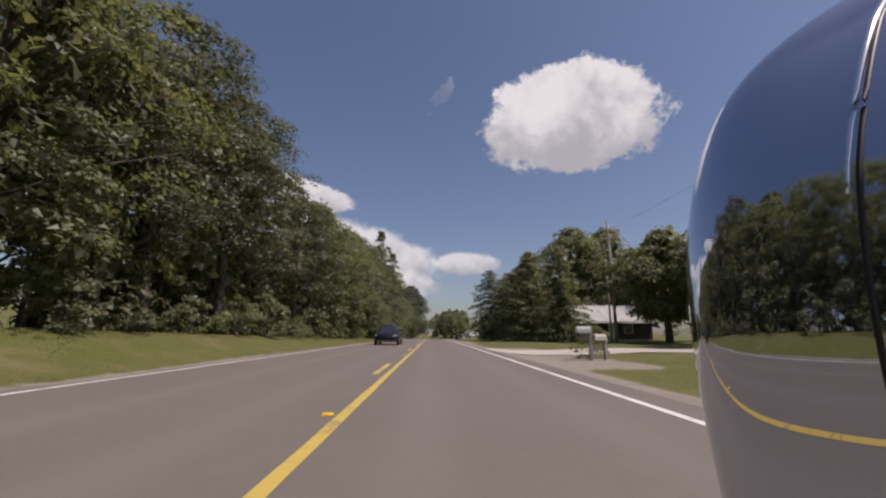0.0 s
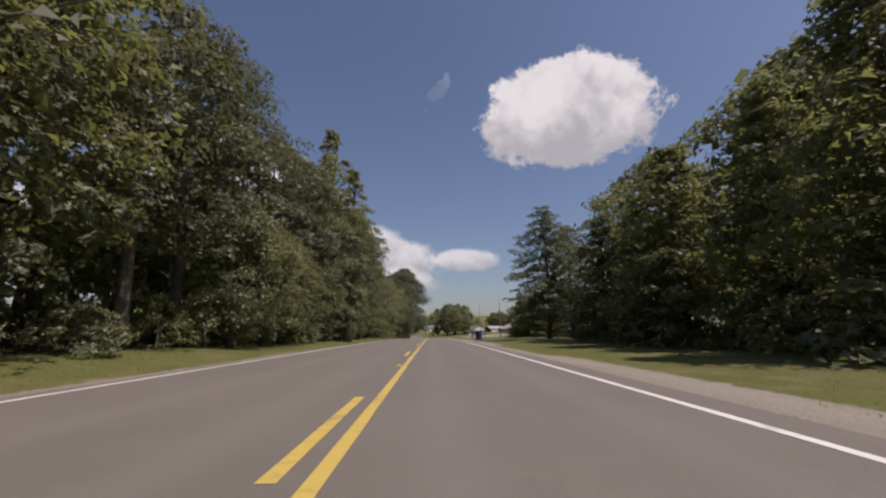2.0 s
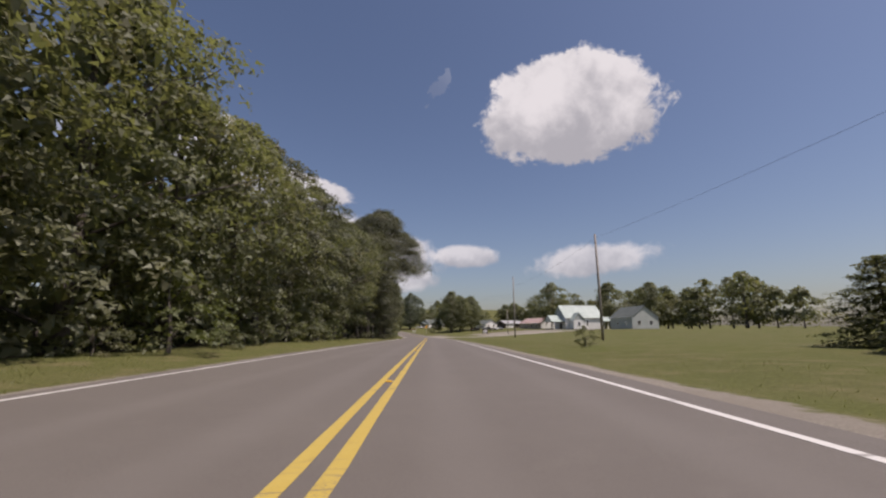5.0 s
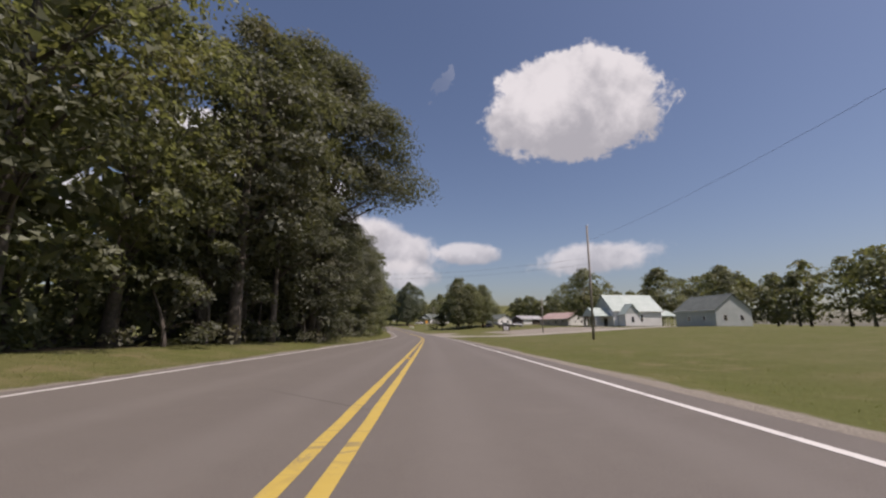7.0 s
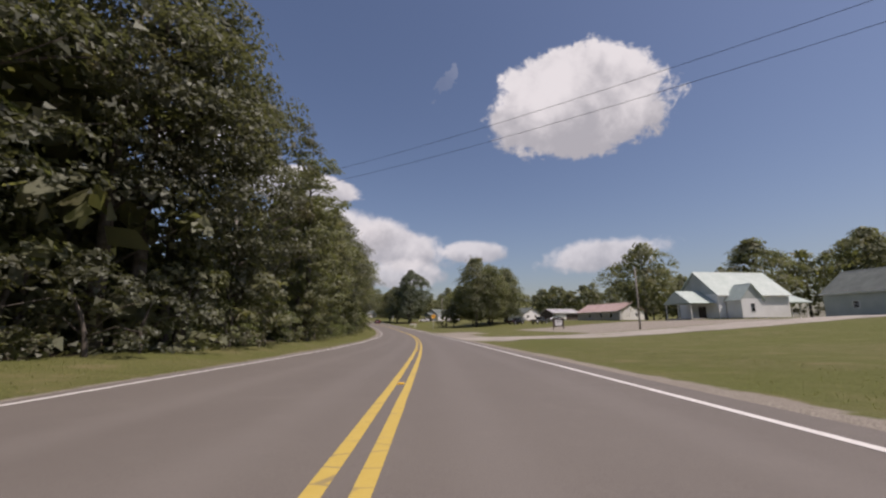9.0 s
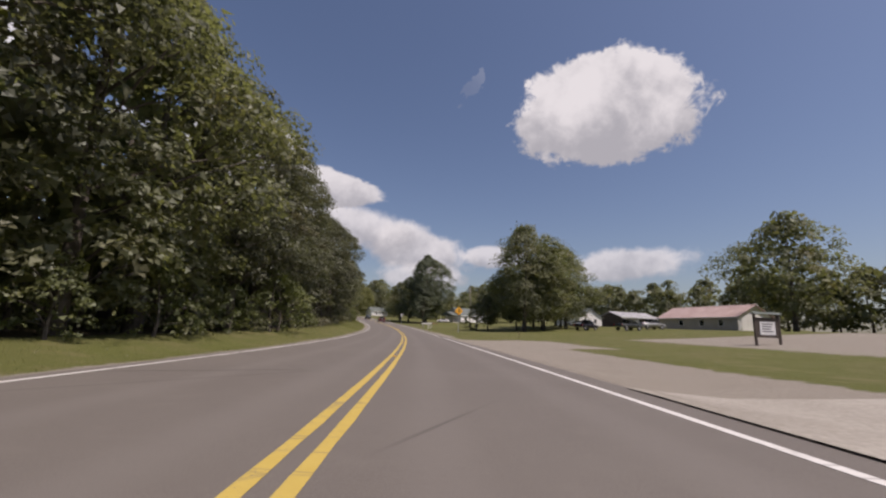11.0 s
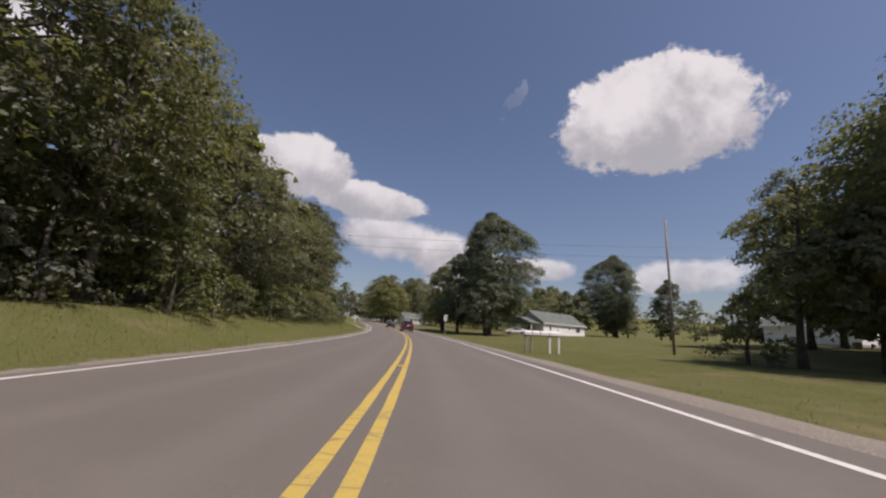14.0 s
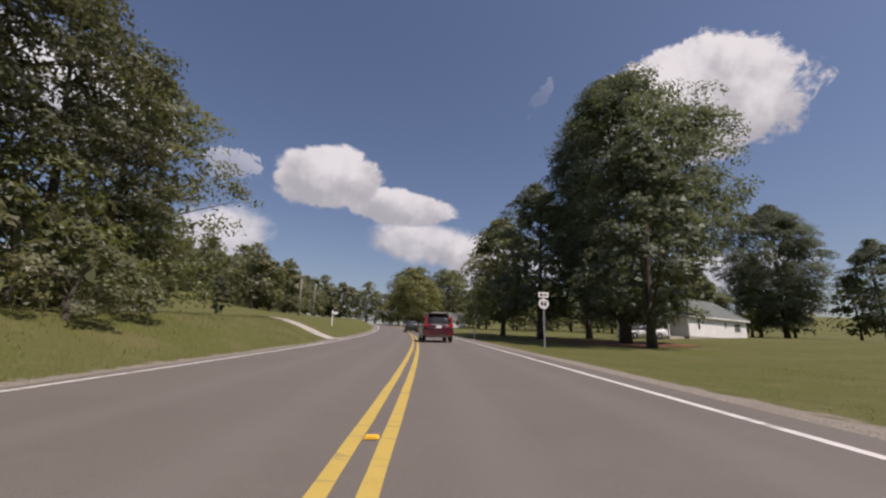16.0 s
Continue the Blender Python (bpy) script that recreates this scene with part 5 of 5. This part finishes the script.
# ---- cars ----
def loft(rings, close=True):
    bm = bmesh.new()
    vs = [[bm.verts.new(p) for p in r] for r in rings]
    for a, b in zip(vs, vs[1:]):
        for i in range(len(a) - (0 if close else 1)):
            j = (i + 1) % len(a)
            bm.faces.new((a[i], a[j], b[j], b[i]))
    bm.faces.new(list(reversed(vs[0])))
    bm.faces.new(vs[-1])
    bmesh.ops.recalc_face_normals(bm, faces=bm.faces)
    return bm


def section(y, lo, mid, top, hw, hw_top, crown=0.04):
    """Half rings mirrored: the outline across a car's body at y."""
    r = [(hw * 0.86, lo), (hw * 0.97, lo + 0.10), (hw, mid), (hw * 0.985, mid + (top - mid) * 0.6), (hw_top, top), (hw_top * 0.6, top + crown), (0.0, top + crown * 1.3)]
    right = [(x, y, z) for x, z in r]
    left = [(-x, y, z) for x, z in reversed(r[:-1])]
    return right + left


def wheel(carob, x, y, r, wd, spokes, mat_rim):
    sgn = 1 if x > 0 else -1
    w_ = part("wheel", tube_bm([(x - sgn * wd, y, r), (x - sgn * wd * 0.9, y, r), (x - sgn * wd * 0.1, y, r), (x, y, r)], [r * 0.90, r, r, r * 0.90], 32), RUBBER, carob, flat=True)
    bm = bmesh.new()
    # rim ring
    n = 32
    rings = []
    for rr, dx in ((r * 0.72, 0.004), (r * 0.70, 0.012), (r * 0.64, 0.012), (r * 0.62, -0.03)):
        rings.append([bm.verts.new((x + sgn * dx, y + rr * math.cos(2 * math.pi * i / n), r + rr * math.sin(2 * math.pi * i / n))) for i in range(n)])
    for a, b in zip(rings, rings[1:]):
        for i in range(n):
            bm.faces.new((a[i], a[(i + 1) % n], b[(i + 1) % n], b[i]))
    part("rim", bm, mat_rim, w_, "bright alloy rim")
    part("brake_disc", tube_bm([(x - sgn * 0.045, y, r), (x - sgn * 0.04, y, r)], [r * 0.61, r * 0.61], 24), BLACK_METAL, w_)
    for k in range(spokes):
        for split in (-0.11, 0.11):
            a = 2 * math.pi * k / spokes + split * 0.6
            b = 2 * math.pi * k / spokes + split * 1.9
            p0 = (x + sgn * 0.012, y + 0.07 * math.cos(a), r + 0.07 * math.sin(a))
            p1 = (x + sgn * 0.006, y + r * 0.655 * math.cos(b), r + r * 0.655 * math.sin(b))
            part("spoke", tube_bm([p0, p1], [0.022, 0.017], 6), mat_rim, w_)
    part("hub", tube_bm([(x - sgn * 0.02, y, r), (x + sgn * 0.018, y, r), (x + sgn * 0.022, y, r)], [0.075, 0.065, 0.03], 16), mat_rim, w_)


def car(name, m, label, paint, body, cabin, wheels, r, half, tail_lamps, rear, front, group=""):
    """body: stations (y, low, middle, top, half width, half width at top); cabin: stations (y, z of glass top, half width) from rear to front."""
    c = thing(name, m, label, "car", group)
    part("body", loft([section(*st) for st in body]), paint, c, flat=False)
    belt = [(st[0], st[3], st[5]) for st in body]
    zs = lambda y: float(np.interp(y, [b[0] for b in belt], [b[1] for b in belt]))
    ws = lambda y: float(np.interp(y, [b[0] for b in belt], [b[2] for b in belt]))
    rings = []
    for y, z, hw in cabin:
        zb, wb = zs(y) - 0.02, ws(y) * 0.97
        rings.append([(wb, y, zb), (hw + (wb - hw) * 0.45, y, zb + (z - zb) * 0.55), (hw, y, z - 0.02), (hw * 0.5, y, z), (0, y, z + 0.005),
                      (-hw * 0.5, y, z), (-hw, y, z - 0.02), (-(hw + (wb - hw) * 0.45), y, zb + (z - zb) * 0.55), (-wb, y, zb)])
    part("glasshouse", loft(rings), GLASS_DARK, c, "dark tinted windows", flat=False)
    top = [q for q in cabin if q[1] > max(k[1] for k in cabin) - 0.12]
    part("roof", loft([[(hw + 0.012, y, z - 0.035), (hw + 0.014, y, z - 0.01), (hw * 0.6, y, z + 0.018), (0, y, z + 0.028), (-hw * 0.6, y, z + 0.018), (-hw - 0.014, y, z - 0.01), (-hw - 0.012, y, z - 0.035)]
                       for y, z, hw in top]), paint, c, flat=False)
    for sgn in (-1, 1):
        for a, b in ((cabin[0], top[0]), (cabin[-1], top[-1])):
            pa, pb = (sgn * ws(a[0]) * 0.93, a[0], max(a[1], zs(a[0])) - 0.01), (sgn * (b[2] + 0.005), b[0], b[1] - 0.02)
            part("pillar", tube_bm([pa, pb], [0.055, 0.045], 8), paint, c)
        ym = (top[0][0] + top[-1][0]) / 2
        hm = float(np.interp(ym, [q[0] for q in top], [q[2] for q in top]))
        zm = float(np.interp(ym, [q[0] for q in top], [q[1] for q in top]))
        part("pillar", tube_bm([(sgn * ws(ym) * 0.985, ym, zs(ym)), (sgn * (hm + 0.01), ym, zm - 0.03)], [0.04, 0.035], 8), BLACK_METAL, c)
        part("belt_trim", tube_bm([(sgn * (ws(y) + 0.004), y, zs(y) + 0.004) for y in np.linspace(cabin[0][0] + 0.30, cabin[-1][0] - 0.2, 8)], [0.012] * 8, 6), CHROME, c, "chrome window trim")
        part("window_trim", tube_bm([(sgn * ws(cabin[0][0] + 0.30), cabin[0][0] + 0.30, zs(cabin[0][0] + 0.30) + 0.01)] +
                                    [(sgn * (hw + 0.018), y, z - 0.045) for y, z, hw in top] +
                                    [(sgn * ws(cabin[-1][0] - 0.2), cabin[-1][0] - 0.2, zs(cabin[-1][0] - 0.2) + 0.01)], [0.011] * (len(top) + 2), 6), CHROME, c, "chrome window trim")
        ymir = cabin[-1][0] - 0.55
        mir = part("mirror", loft([[(sgn * (ws(ymir) + 0.04 + 0.09 * (1 + math.cos(a))), yy, zs(ymir) + 0.10 + 0.07 * k * math.sin(a)) for a in [2 * math.pi * i / 10 for i in range(10)]]
                                   for yy, k in ((ymir - 0.06, 0.85), (ymir, 1.0), (ymir + 0.07, 0.7))]), paint, c, flat=False)
        part("mirror_glass", box((min(sgn * (ws(ymir) + 0.06), sgn * (ws(ymir) + 0.2)), max(sgn * (ws(ymir) + 0.06), sgn * (ws(ymir) + 0.2)), ymir - 0.068, ymir - 0.062, zs(ymir) + 0.055, zs(ymir) + 0.145)), GLASS_DARK, mir)
        yh = (cabin[0][0] + cabin[-1][0]) / 2
        for dy in (-0.55, 0.55):
            part("door_handle", box((min(sgn * half * 0.99, sgn * (half + 0.02)), max(sgn * half * 0.99, sgn * (half + 0.02)), yh + dy - 0.09, yh + dy + 0.09, zs(yh) - 0.17, zs(yh) - 0.135)), paint, c)
        for yw in wheels:
            # Black disc on the closed body: the wheel well's shade, put in as colour.
            part("wheel_arch", tube_bm([(sgn * (half - 0.16), yw, r + 0.02), (sgn * (half + 0.004), yw, r + 0.02)], [r * 1.13, r * 1.13], 28), BLACK_METAL, c, "dark disc for the shaded wheel well")
            wheel(c, sgn * (half + 0.012), yw, r, 0.21, 5 if r > 0.3 else 7, ALLOY)
        for (x0, x1, y0, y1, z0, z1) in tail_lamps:
            part("tail_lamp", box((min(sgn * x0, sgn * x1), max(sgn * x0, sgn * x1), y0, y1, z0, z1)), LAMP_RED, c, "red tail lamp", bevel=0.015)
        for (x0, x1, y0, y1, z0, z1) in front:
            part("headlight", box((min(sgn * x0, sgn * x1), max(sgn * x0, sgn * x1), y0, y1, z0, z1)), LAMP_CLEAR, c, "clear headlight", bevel=0.02)
    for nm, b, mt, lab in rear:
        part(nm, box(b), mt, c, lab, bevel=0.01)
    return c


# the red sport utility car that drives ahead, tail towards the camera
SUV_BODY = ((-2.24, 0.42, 0.60, 0.82, 0.74, 0.70), (-2.17, 0.30, 0.62, 0.98, 0.87, 0.82), (-1.7, 0.26, 0.65, 1.02, 0.90, 0.86), (-0.3, 0.24, 0.65, 1.00, 0.91, 0.87),
            (0.9, 0.24, 0.65, 0.97, 0.91, 0.86), (1.5, 0.25, 0.62, 0.92, 0.89, 0.80), (2.05, 0.28, 0.58, 0.82, 0.84, 0.72), (2.25, 0.36, 0.55, 0.70, 0.66, 0.58))
SUV_CABIN = ((-2.16, 1.02, 0.74), (-2.02, 1.35, 0.66), (-1.85, 1.60, 0.60), (-1.2, 1.66, 0.62), (-0.2, 1.66, 0.63), (0.35, 1.60, 0.61), (0.95, 1.20, 0.68), (1.2, 0.98, 0.74))
suv = car("suv", spot(369.4, 1.22, 0.0, 3), "dark red sport utility car on the road ahead", RED_CAR, SUV_BODY, SUV_CABIN, (-1.35, 1.30), 0.345, 0.90,
          ((0.70, 0.80, -2.20, -2.02, 0.98, 1.45), (0.60, 0.86, -2.25, -2.12, 0.86, 0.99)),
          (("rear_bumper", (-0.88, 0.88, -2.30, -2.10, 0.36, 0.62), RED_CAR, ""), ("bumper_skirt", (-0.80, 0.80, -2.31, -2.12, 0.26, 0.355), TARP, "dark lower bumper"),
           ("chrome_strip", (-0.45, 0.45, -2.275, -2.20, 0.93, 0.98), CHROME, "chrome strip"), ("plate", (-0.155, 0.155, -2.265, -2.22, 0.76, 0.91), SIGN_WHITE, "pale plate with dark bars"),
           ("spoiler", (-0.60, 0.60, -2.06, -1.84, 1.60, 1.645), RED_CAR, ""), ("wiper", (-0.05, 0.42, -2.145, -2.125, 1.12, 1.14), BLACK_METAL, ""),
           ("reflector", (-0.78, -0.62, -2.312, -2.29, 0.42, 0.48), LAMP_RED, "red reflector"), ("reflector", (0.62, 0.78, -2.312, -2.29, 0.42, 0.48), LAMP_RED, "red reflector")),
          ((0.50, 0.80, 2.0, 2.14, 0.66, 0.80),))
for sgn in (-1, 1):
    part("roof_rail", tube_bm([(sgn * 0.56, -1.6, 1.66), (sgn * 0.56, -1.4, 1.72), (sgn * 0.57, 0.0, 1.72), (sgn * 0.56, 0.2, 1.65)], [0.02] * 4, 8), BLACK_METAL, suv)

# the near-black saloon in the other lane, coming the other way
SEDAN_BODY = ((-2.44, 0.40, 0.60, 0.86, 0.66, 0.58), (-2.36, 0.30, 0.60, 1.02, 0.80, 0.70), (-2.2, 0.25, 0.62, 1.09, 0.88, 0.78), (-1.9, 0.24, 0.62, 1.10, 0.915, 0.83), (-1.2, 0.22, 0.62, 1.05, 0.93, 0.88),
              (0.0, 0.20, 0.62, 0.99, 0.935, 0.89), (1.0, 0.20, 0.60, 0.94, 0.93, 0.86), (1.6, 0.20, 0.58, 0.88, 0.91, 0.78), (2.1, 0.22, 0.52, 0.77, 0.84, 0.68), (2.38, 0.30, 0.46, 0.62, 0.62, 0.50))
SEDAN_CABIN = ((-2.0, 1.12, 0.66), (-1.5, 1.29, 0.61), (-0.95, 1.46, 0.57), (-0.3, 1.50, 0.58), (0.25, 1.47, 0.585), (0.7, 1.32, 0.62), (1.25, 1.04, 0.72), (1.45, 0.92, 0.76))
sedan = car("sedan", spot(33.25, -2.34, 0.0, 180), "near-black blue saloon in the opposite lane", NIGHT_CAR, SEDAN_BODY, SEDAN_CABIN, (-1.36, 1.38), 0.345, 0.925,
            ((0.50, 0.76, -2.40, -2.20, 0.84, 0.96),),
            (("plate", (-0.155, 0.155, -2.43, -2.38, 0.70, 0.83), SIGN_WHITE, "pale plate with dark bars"),
             ("grille", (-0.60, 0.60, 2.26, 2.36, 0.30, 0.46), BLACK_METAL, "dark lower grille"), ("grille_trim", (-0.55, 0.55, 2.20, 2.30, 0.60, 0.645), CHROME, "chrome grille bar"),
             ("lower_trim", (-0.66, 0.66, 2.28, 2.37, 0.26, 0.29), CHROME, "chrome lower trim"), ("side_marker", (-0.915, -0.88, 1.72, 1.86, 0.60, 0.66), LAMP_RED, "red side marker"),
             ("side_marker", (0.88, 0.915, 1.72, 1.86, 0.60, 0.66), LAMP_RED, "red side marker")),
            ((0.50, 0.80, 2.02, 2.18, 0.62, 0.74),))

# traffic farther on
copy_body = dict(body=SEDAN_BODY, cabin=SEDAN_CABIN, wheels=(-1.36, 1.38), r=0.34, half=0.925, tail_lamps=((0.50, 0.76, -2.40, -2.20, 0.84, 0.96),),
                 rear=(("plate", (-0.155, 0.155, -2.43, -2.38, 0.70, 0.83), SIGN_WHITE, "pale plate with dark bars"),),
                 front=((0.50, 0.80, 2.02, 2.18, 0.62, 0.74),))
car("sedan", spot(402, 0.35, 0.0, 2), "dark grey saloon farther along the road", DARK_CAR, **copy_body)
car("sedan", spot(389, 27.0, 0.0, 80), "white car parked beside the white house", WHITE_CAR, **copy_body)
car("sedan", spot(336, 49.0, 0.0, 65), "silver car parked by the low house", SILVER_CAR, **copy_body)


def pickup(m, paint, label):
    """A pickup truck: cab, hood, open bed and four wheels."""
    c = thing("pickup_truck", m, label, "pickup truck", "parked pickup trucks")
    part("body", loft([section(y, 0.5, 0.75, z, 0.92, 0.88, 0.02) for y, z in ((-2.7, 1.05), (-2.65, 1.12), (-0.6, 1.12), (0.0, 1.14), (1.2, 1.12), (2.2, 1.06), (2.6, 0.95))]), paint, c, flat=False)
    part("cab", loft([[(x * k, y, z) for x, z in ((0.84, 1.10), (0.80, 1.45), (0.70, zt), (-0.70, zt), (-0.80, 1.45), (-0.84, 1.10))] for y, zt, k in ((-0.55, 1.78, 0.98), (-0.3, 1.86, 1.0), (0.5, 1.86, 1.0), (0.75, 1.75, 1.0), (1.3, 1.2, 1.0))]), GLASS_DARK, c, "dark cab windows")
    part("roof", box((-0.72, 0.72, -0.45, 0.6, 1.862, 1.90)), paint, c, bevel=0.015)
    part("bed_floor", box((-0.72, 0.72, -2.55, -0.7, 1.142, 1.16)), BLACK_METAL, c)
    part("bumper", box((-0.9, 0.9, -2.85, -2.71, 0.50, 0.72)), CHROME, c, bevel=0.01)
    part("bumper", box((-0.9, 0.9, 2.62, 2.76, 0.48, 0.74)), CHROME, c, bevel=0.01)
    for sx in (-1, 1):
        for y in (-1.7, 1.65):
            # The same black disc in place of a shaded well.
            part("wheel_arch", tube_bm([(sx * 0.80, y, 0.42), (sx * 0.925, y, 0.42)], [0.46, 0.46], 24), BLACK_METAL, c)
            wheel(c, sx * 0.94, y, 0.39, 0.24, 6, ALLOY)
        part("tail_lamp", box((sx * 0.82 - 0.07, sx * 0.82 + 0.07, -2.73, -2.66, 0.80, 1.08)), LAMP_RED, c, bevel=0.01)
        part("headlight", box((sx * 0.72 - 0.14, sx * 0.72 + 0.14, 2.58, 2.64, 0.78, 0.94)), LAMP_CLEAR, c, bevel=0.01)
    return c


pickup(spot(303, 40.0, 0.0, -70), DARK_CAR, "dark pickup truck parked under the lawn trees")
pickup(spot(306, 46.5, 0.0, -80), SILVER_CAR, "grey pickup truck parked under the lawn trees")
pickup(spot(309, 35.5, 0.0, -60), NIGHT_CAR, "black pickup truck parked under the lawn trees")

# clipped evergreen beside the narrow drive
shrub_cone = broadleaf("cone_shrub", 170, 3.2, 0.75, 0.1, 60, 110, 0.12, "tall clipped evergreen shrub on the grassy bank", "shrub", NEEDLE, 300, 0.25, trunk=False)
shrub_cone.matrix_world = spot(378, -16.1, -0.05)


# ---- grass: blades along the verges ----
def grass(name, seed, count, s0, s1, near, far_, tall, label):
    rng = np.random.default_rng(seed)
    ss, oo = s0 + (s1 - s0) * rng.random(count), near + (far_ - near) * rng.random(count)
    blades = np.zeros((count, 3, 3))
    for i in range(count):
        p = at(ss[i], oo[i])
        a = rng.random() * 6.3
        h = tall * (0.5 + rng.random())
        wv = np.array((math.cos(a), math.sin(a), 0)) * (0.004 + 0.006 * rng.random())
        ln = np.array((rng.normal() * 0.35, rng.normal() * 0.35, 1.0)) * h
        b = np.array(p) - np.array((0, 0, 0.01))
        blades[i] = (b - wv, b + wv, b + ln)
    ob = new(name, leaf_mesh(name, [blades], GRASS_BLADE))
    return tagged(ob, label, "grass", kind="stuff")


grass("verge_grass", 1, 26000, -6, 120, -9.5, -5.4, 0.055, "short mown grass blades along the verge")
grass("verge_grass", 2, 24000, 120, 300, -9.5, -5.4, 0.06, "short grass blades along the verge")
grass("verge_grass", 3, 30000, 296, 372, -11.0, -5.5, 0.09, "long unmown grass on the roadside bank")
grass("verge_grass", 4, 26000, -4, 240, 5.2, 10.0, 0.04, "short mown lawn grass beside the shoulder")
grass("verge_grass", 5, 14000, 276, 372, 5.0, 10.0, 0.045, "short mown lawn grass beside the shoulder")


# ---- the flank of the vehicle that carries the camera, where it stands at the outset ----
def flank():
    """A barrel-shaped glossy shell with a dark seam and a chrome strip down its side, standing on the road."""
    v = thing("vehicle_flank", spot(0.60, 1.859, 0.0), "glossy dark blue curved vehicle flank with chrome strip", "vehicle")
    outline = ((0.0, 0.33), (0.3, 0.372), (0.515, 0.396), (0.65, 0.410), (0.80, 0.415), (0.90, 0.413), (0.966, 0.407), (1.08, 0.388), (1.235, 0.335), (1.30, 0.293), (1.368, 0.226), (1.41, 0.163), (1.443, 0.087), (1.455, 0.02))
    zs = np.linspace(0.0, 1.455, 90)
    rs = np.interp(zs, [o[0] for o in outline], [o[1] for o in outline])
    for _ in range(3):
        rs = np.convolve(np.pad(rs, 4, mode="reflect", reflect_type="odd"), np.ones(9) / 9, "valid")
    rs = np.maximum(rs, 0.01)
    def shrink(z, ang):
        h = z - 0.80
        return 1.0 - smooth(150, 196, ang) * (1 - smooth(250, 330, ang)) * min(0.25, h * h / (2 * (0.45 if h > 0 else 0.40)))

    bm = tube_bm([(0, 0, z) for z in zs], list(rs), 128)
    for q in bm.verts:
        k = shrink(q.co.z, math.degrees(math.atan2(q.co.y, q.co.x)) % 360)
        q.co.x, q.co.y = q.co.x * k, q.co.y * k
    part("shell", bm, FLANK_PAINT, v, flat=False)

    def down_side(z0, z1, turn, proud):
        pts = []
        for z, r in zip(zs, rs):
            if z0 <= z <= z1:
                a = radians(float(np.interp(z, (0.0, 0.6, 1.0, 1.25, 1.42), (199.0, 200.5, 201.5, 204.0, 212.0))) + turn)
                r = r * shrink(z, math.degrees(a))
                pts.append(((r + proud) * math.cos(a), (r + proud) * math.sin(a), z))
        return pts
    seam = down_side(0.05, 1.40, 1.6, -0.001)
    part("seam", tube_bm(seam, [0.0035] * len(seam), 8), SIGN_BLACK, v, "dark panel gap", flat=False)
    trim = down_side(0.95, 1.43, 0.0, 0.001)
    part("chrome_strip", tube_bm(trim, list(np.linspace(0.002, 0.008, len(trim))), 10), CHROME, v, "chrome strip", flat=False)
    return v


flank()

# the patterns that were only copied from stand at the origin: take them away
for k in used:
    for o in list(k.children_recursive) + [k]:
        bpy.data.objects.remove(o)
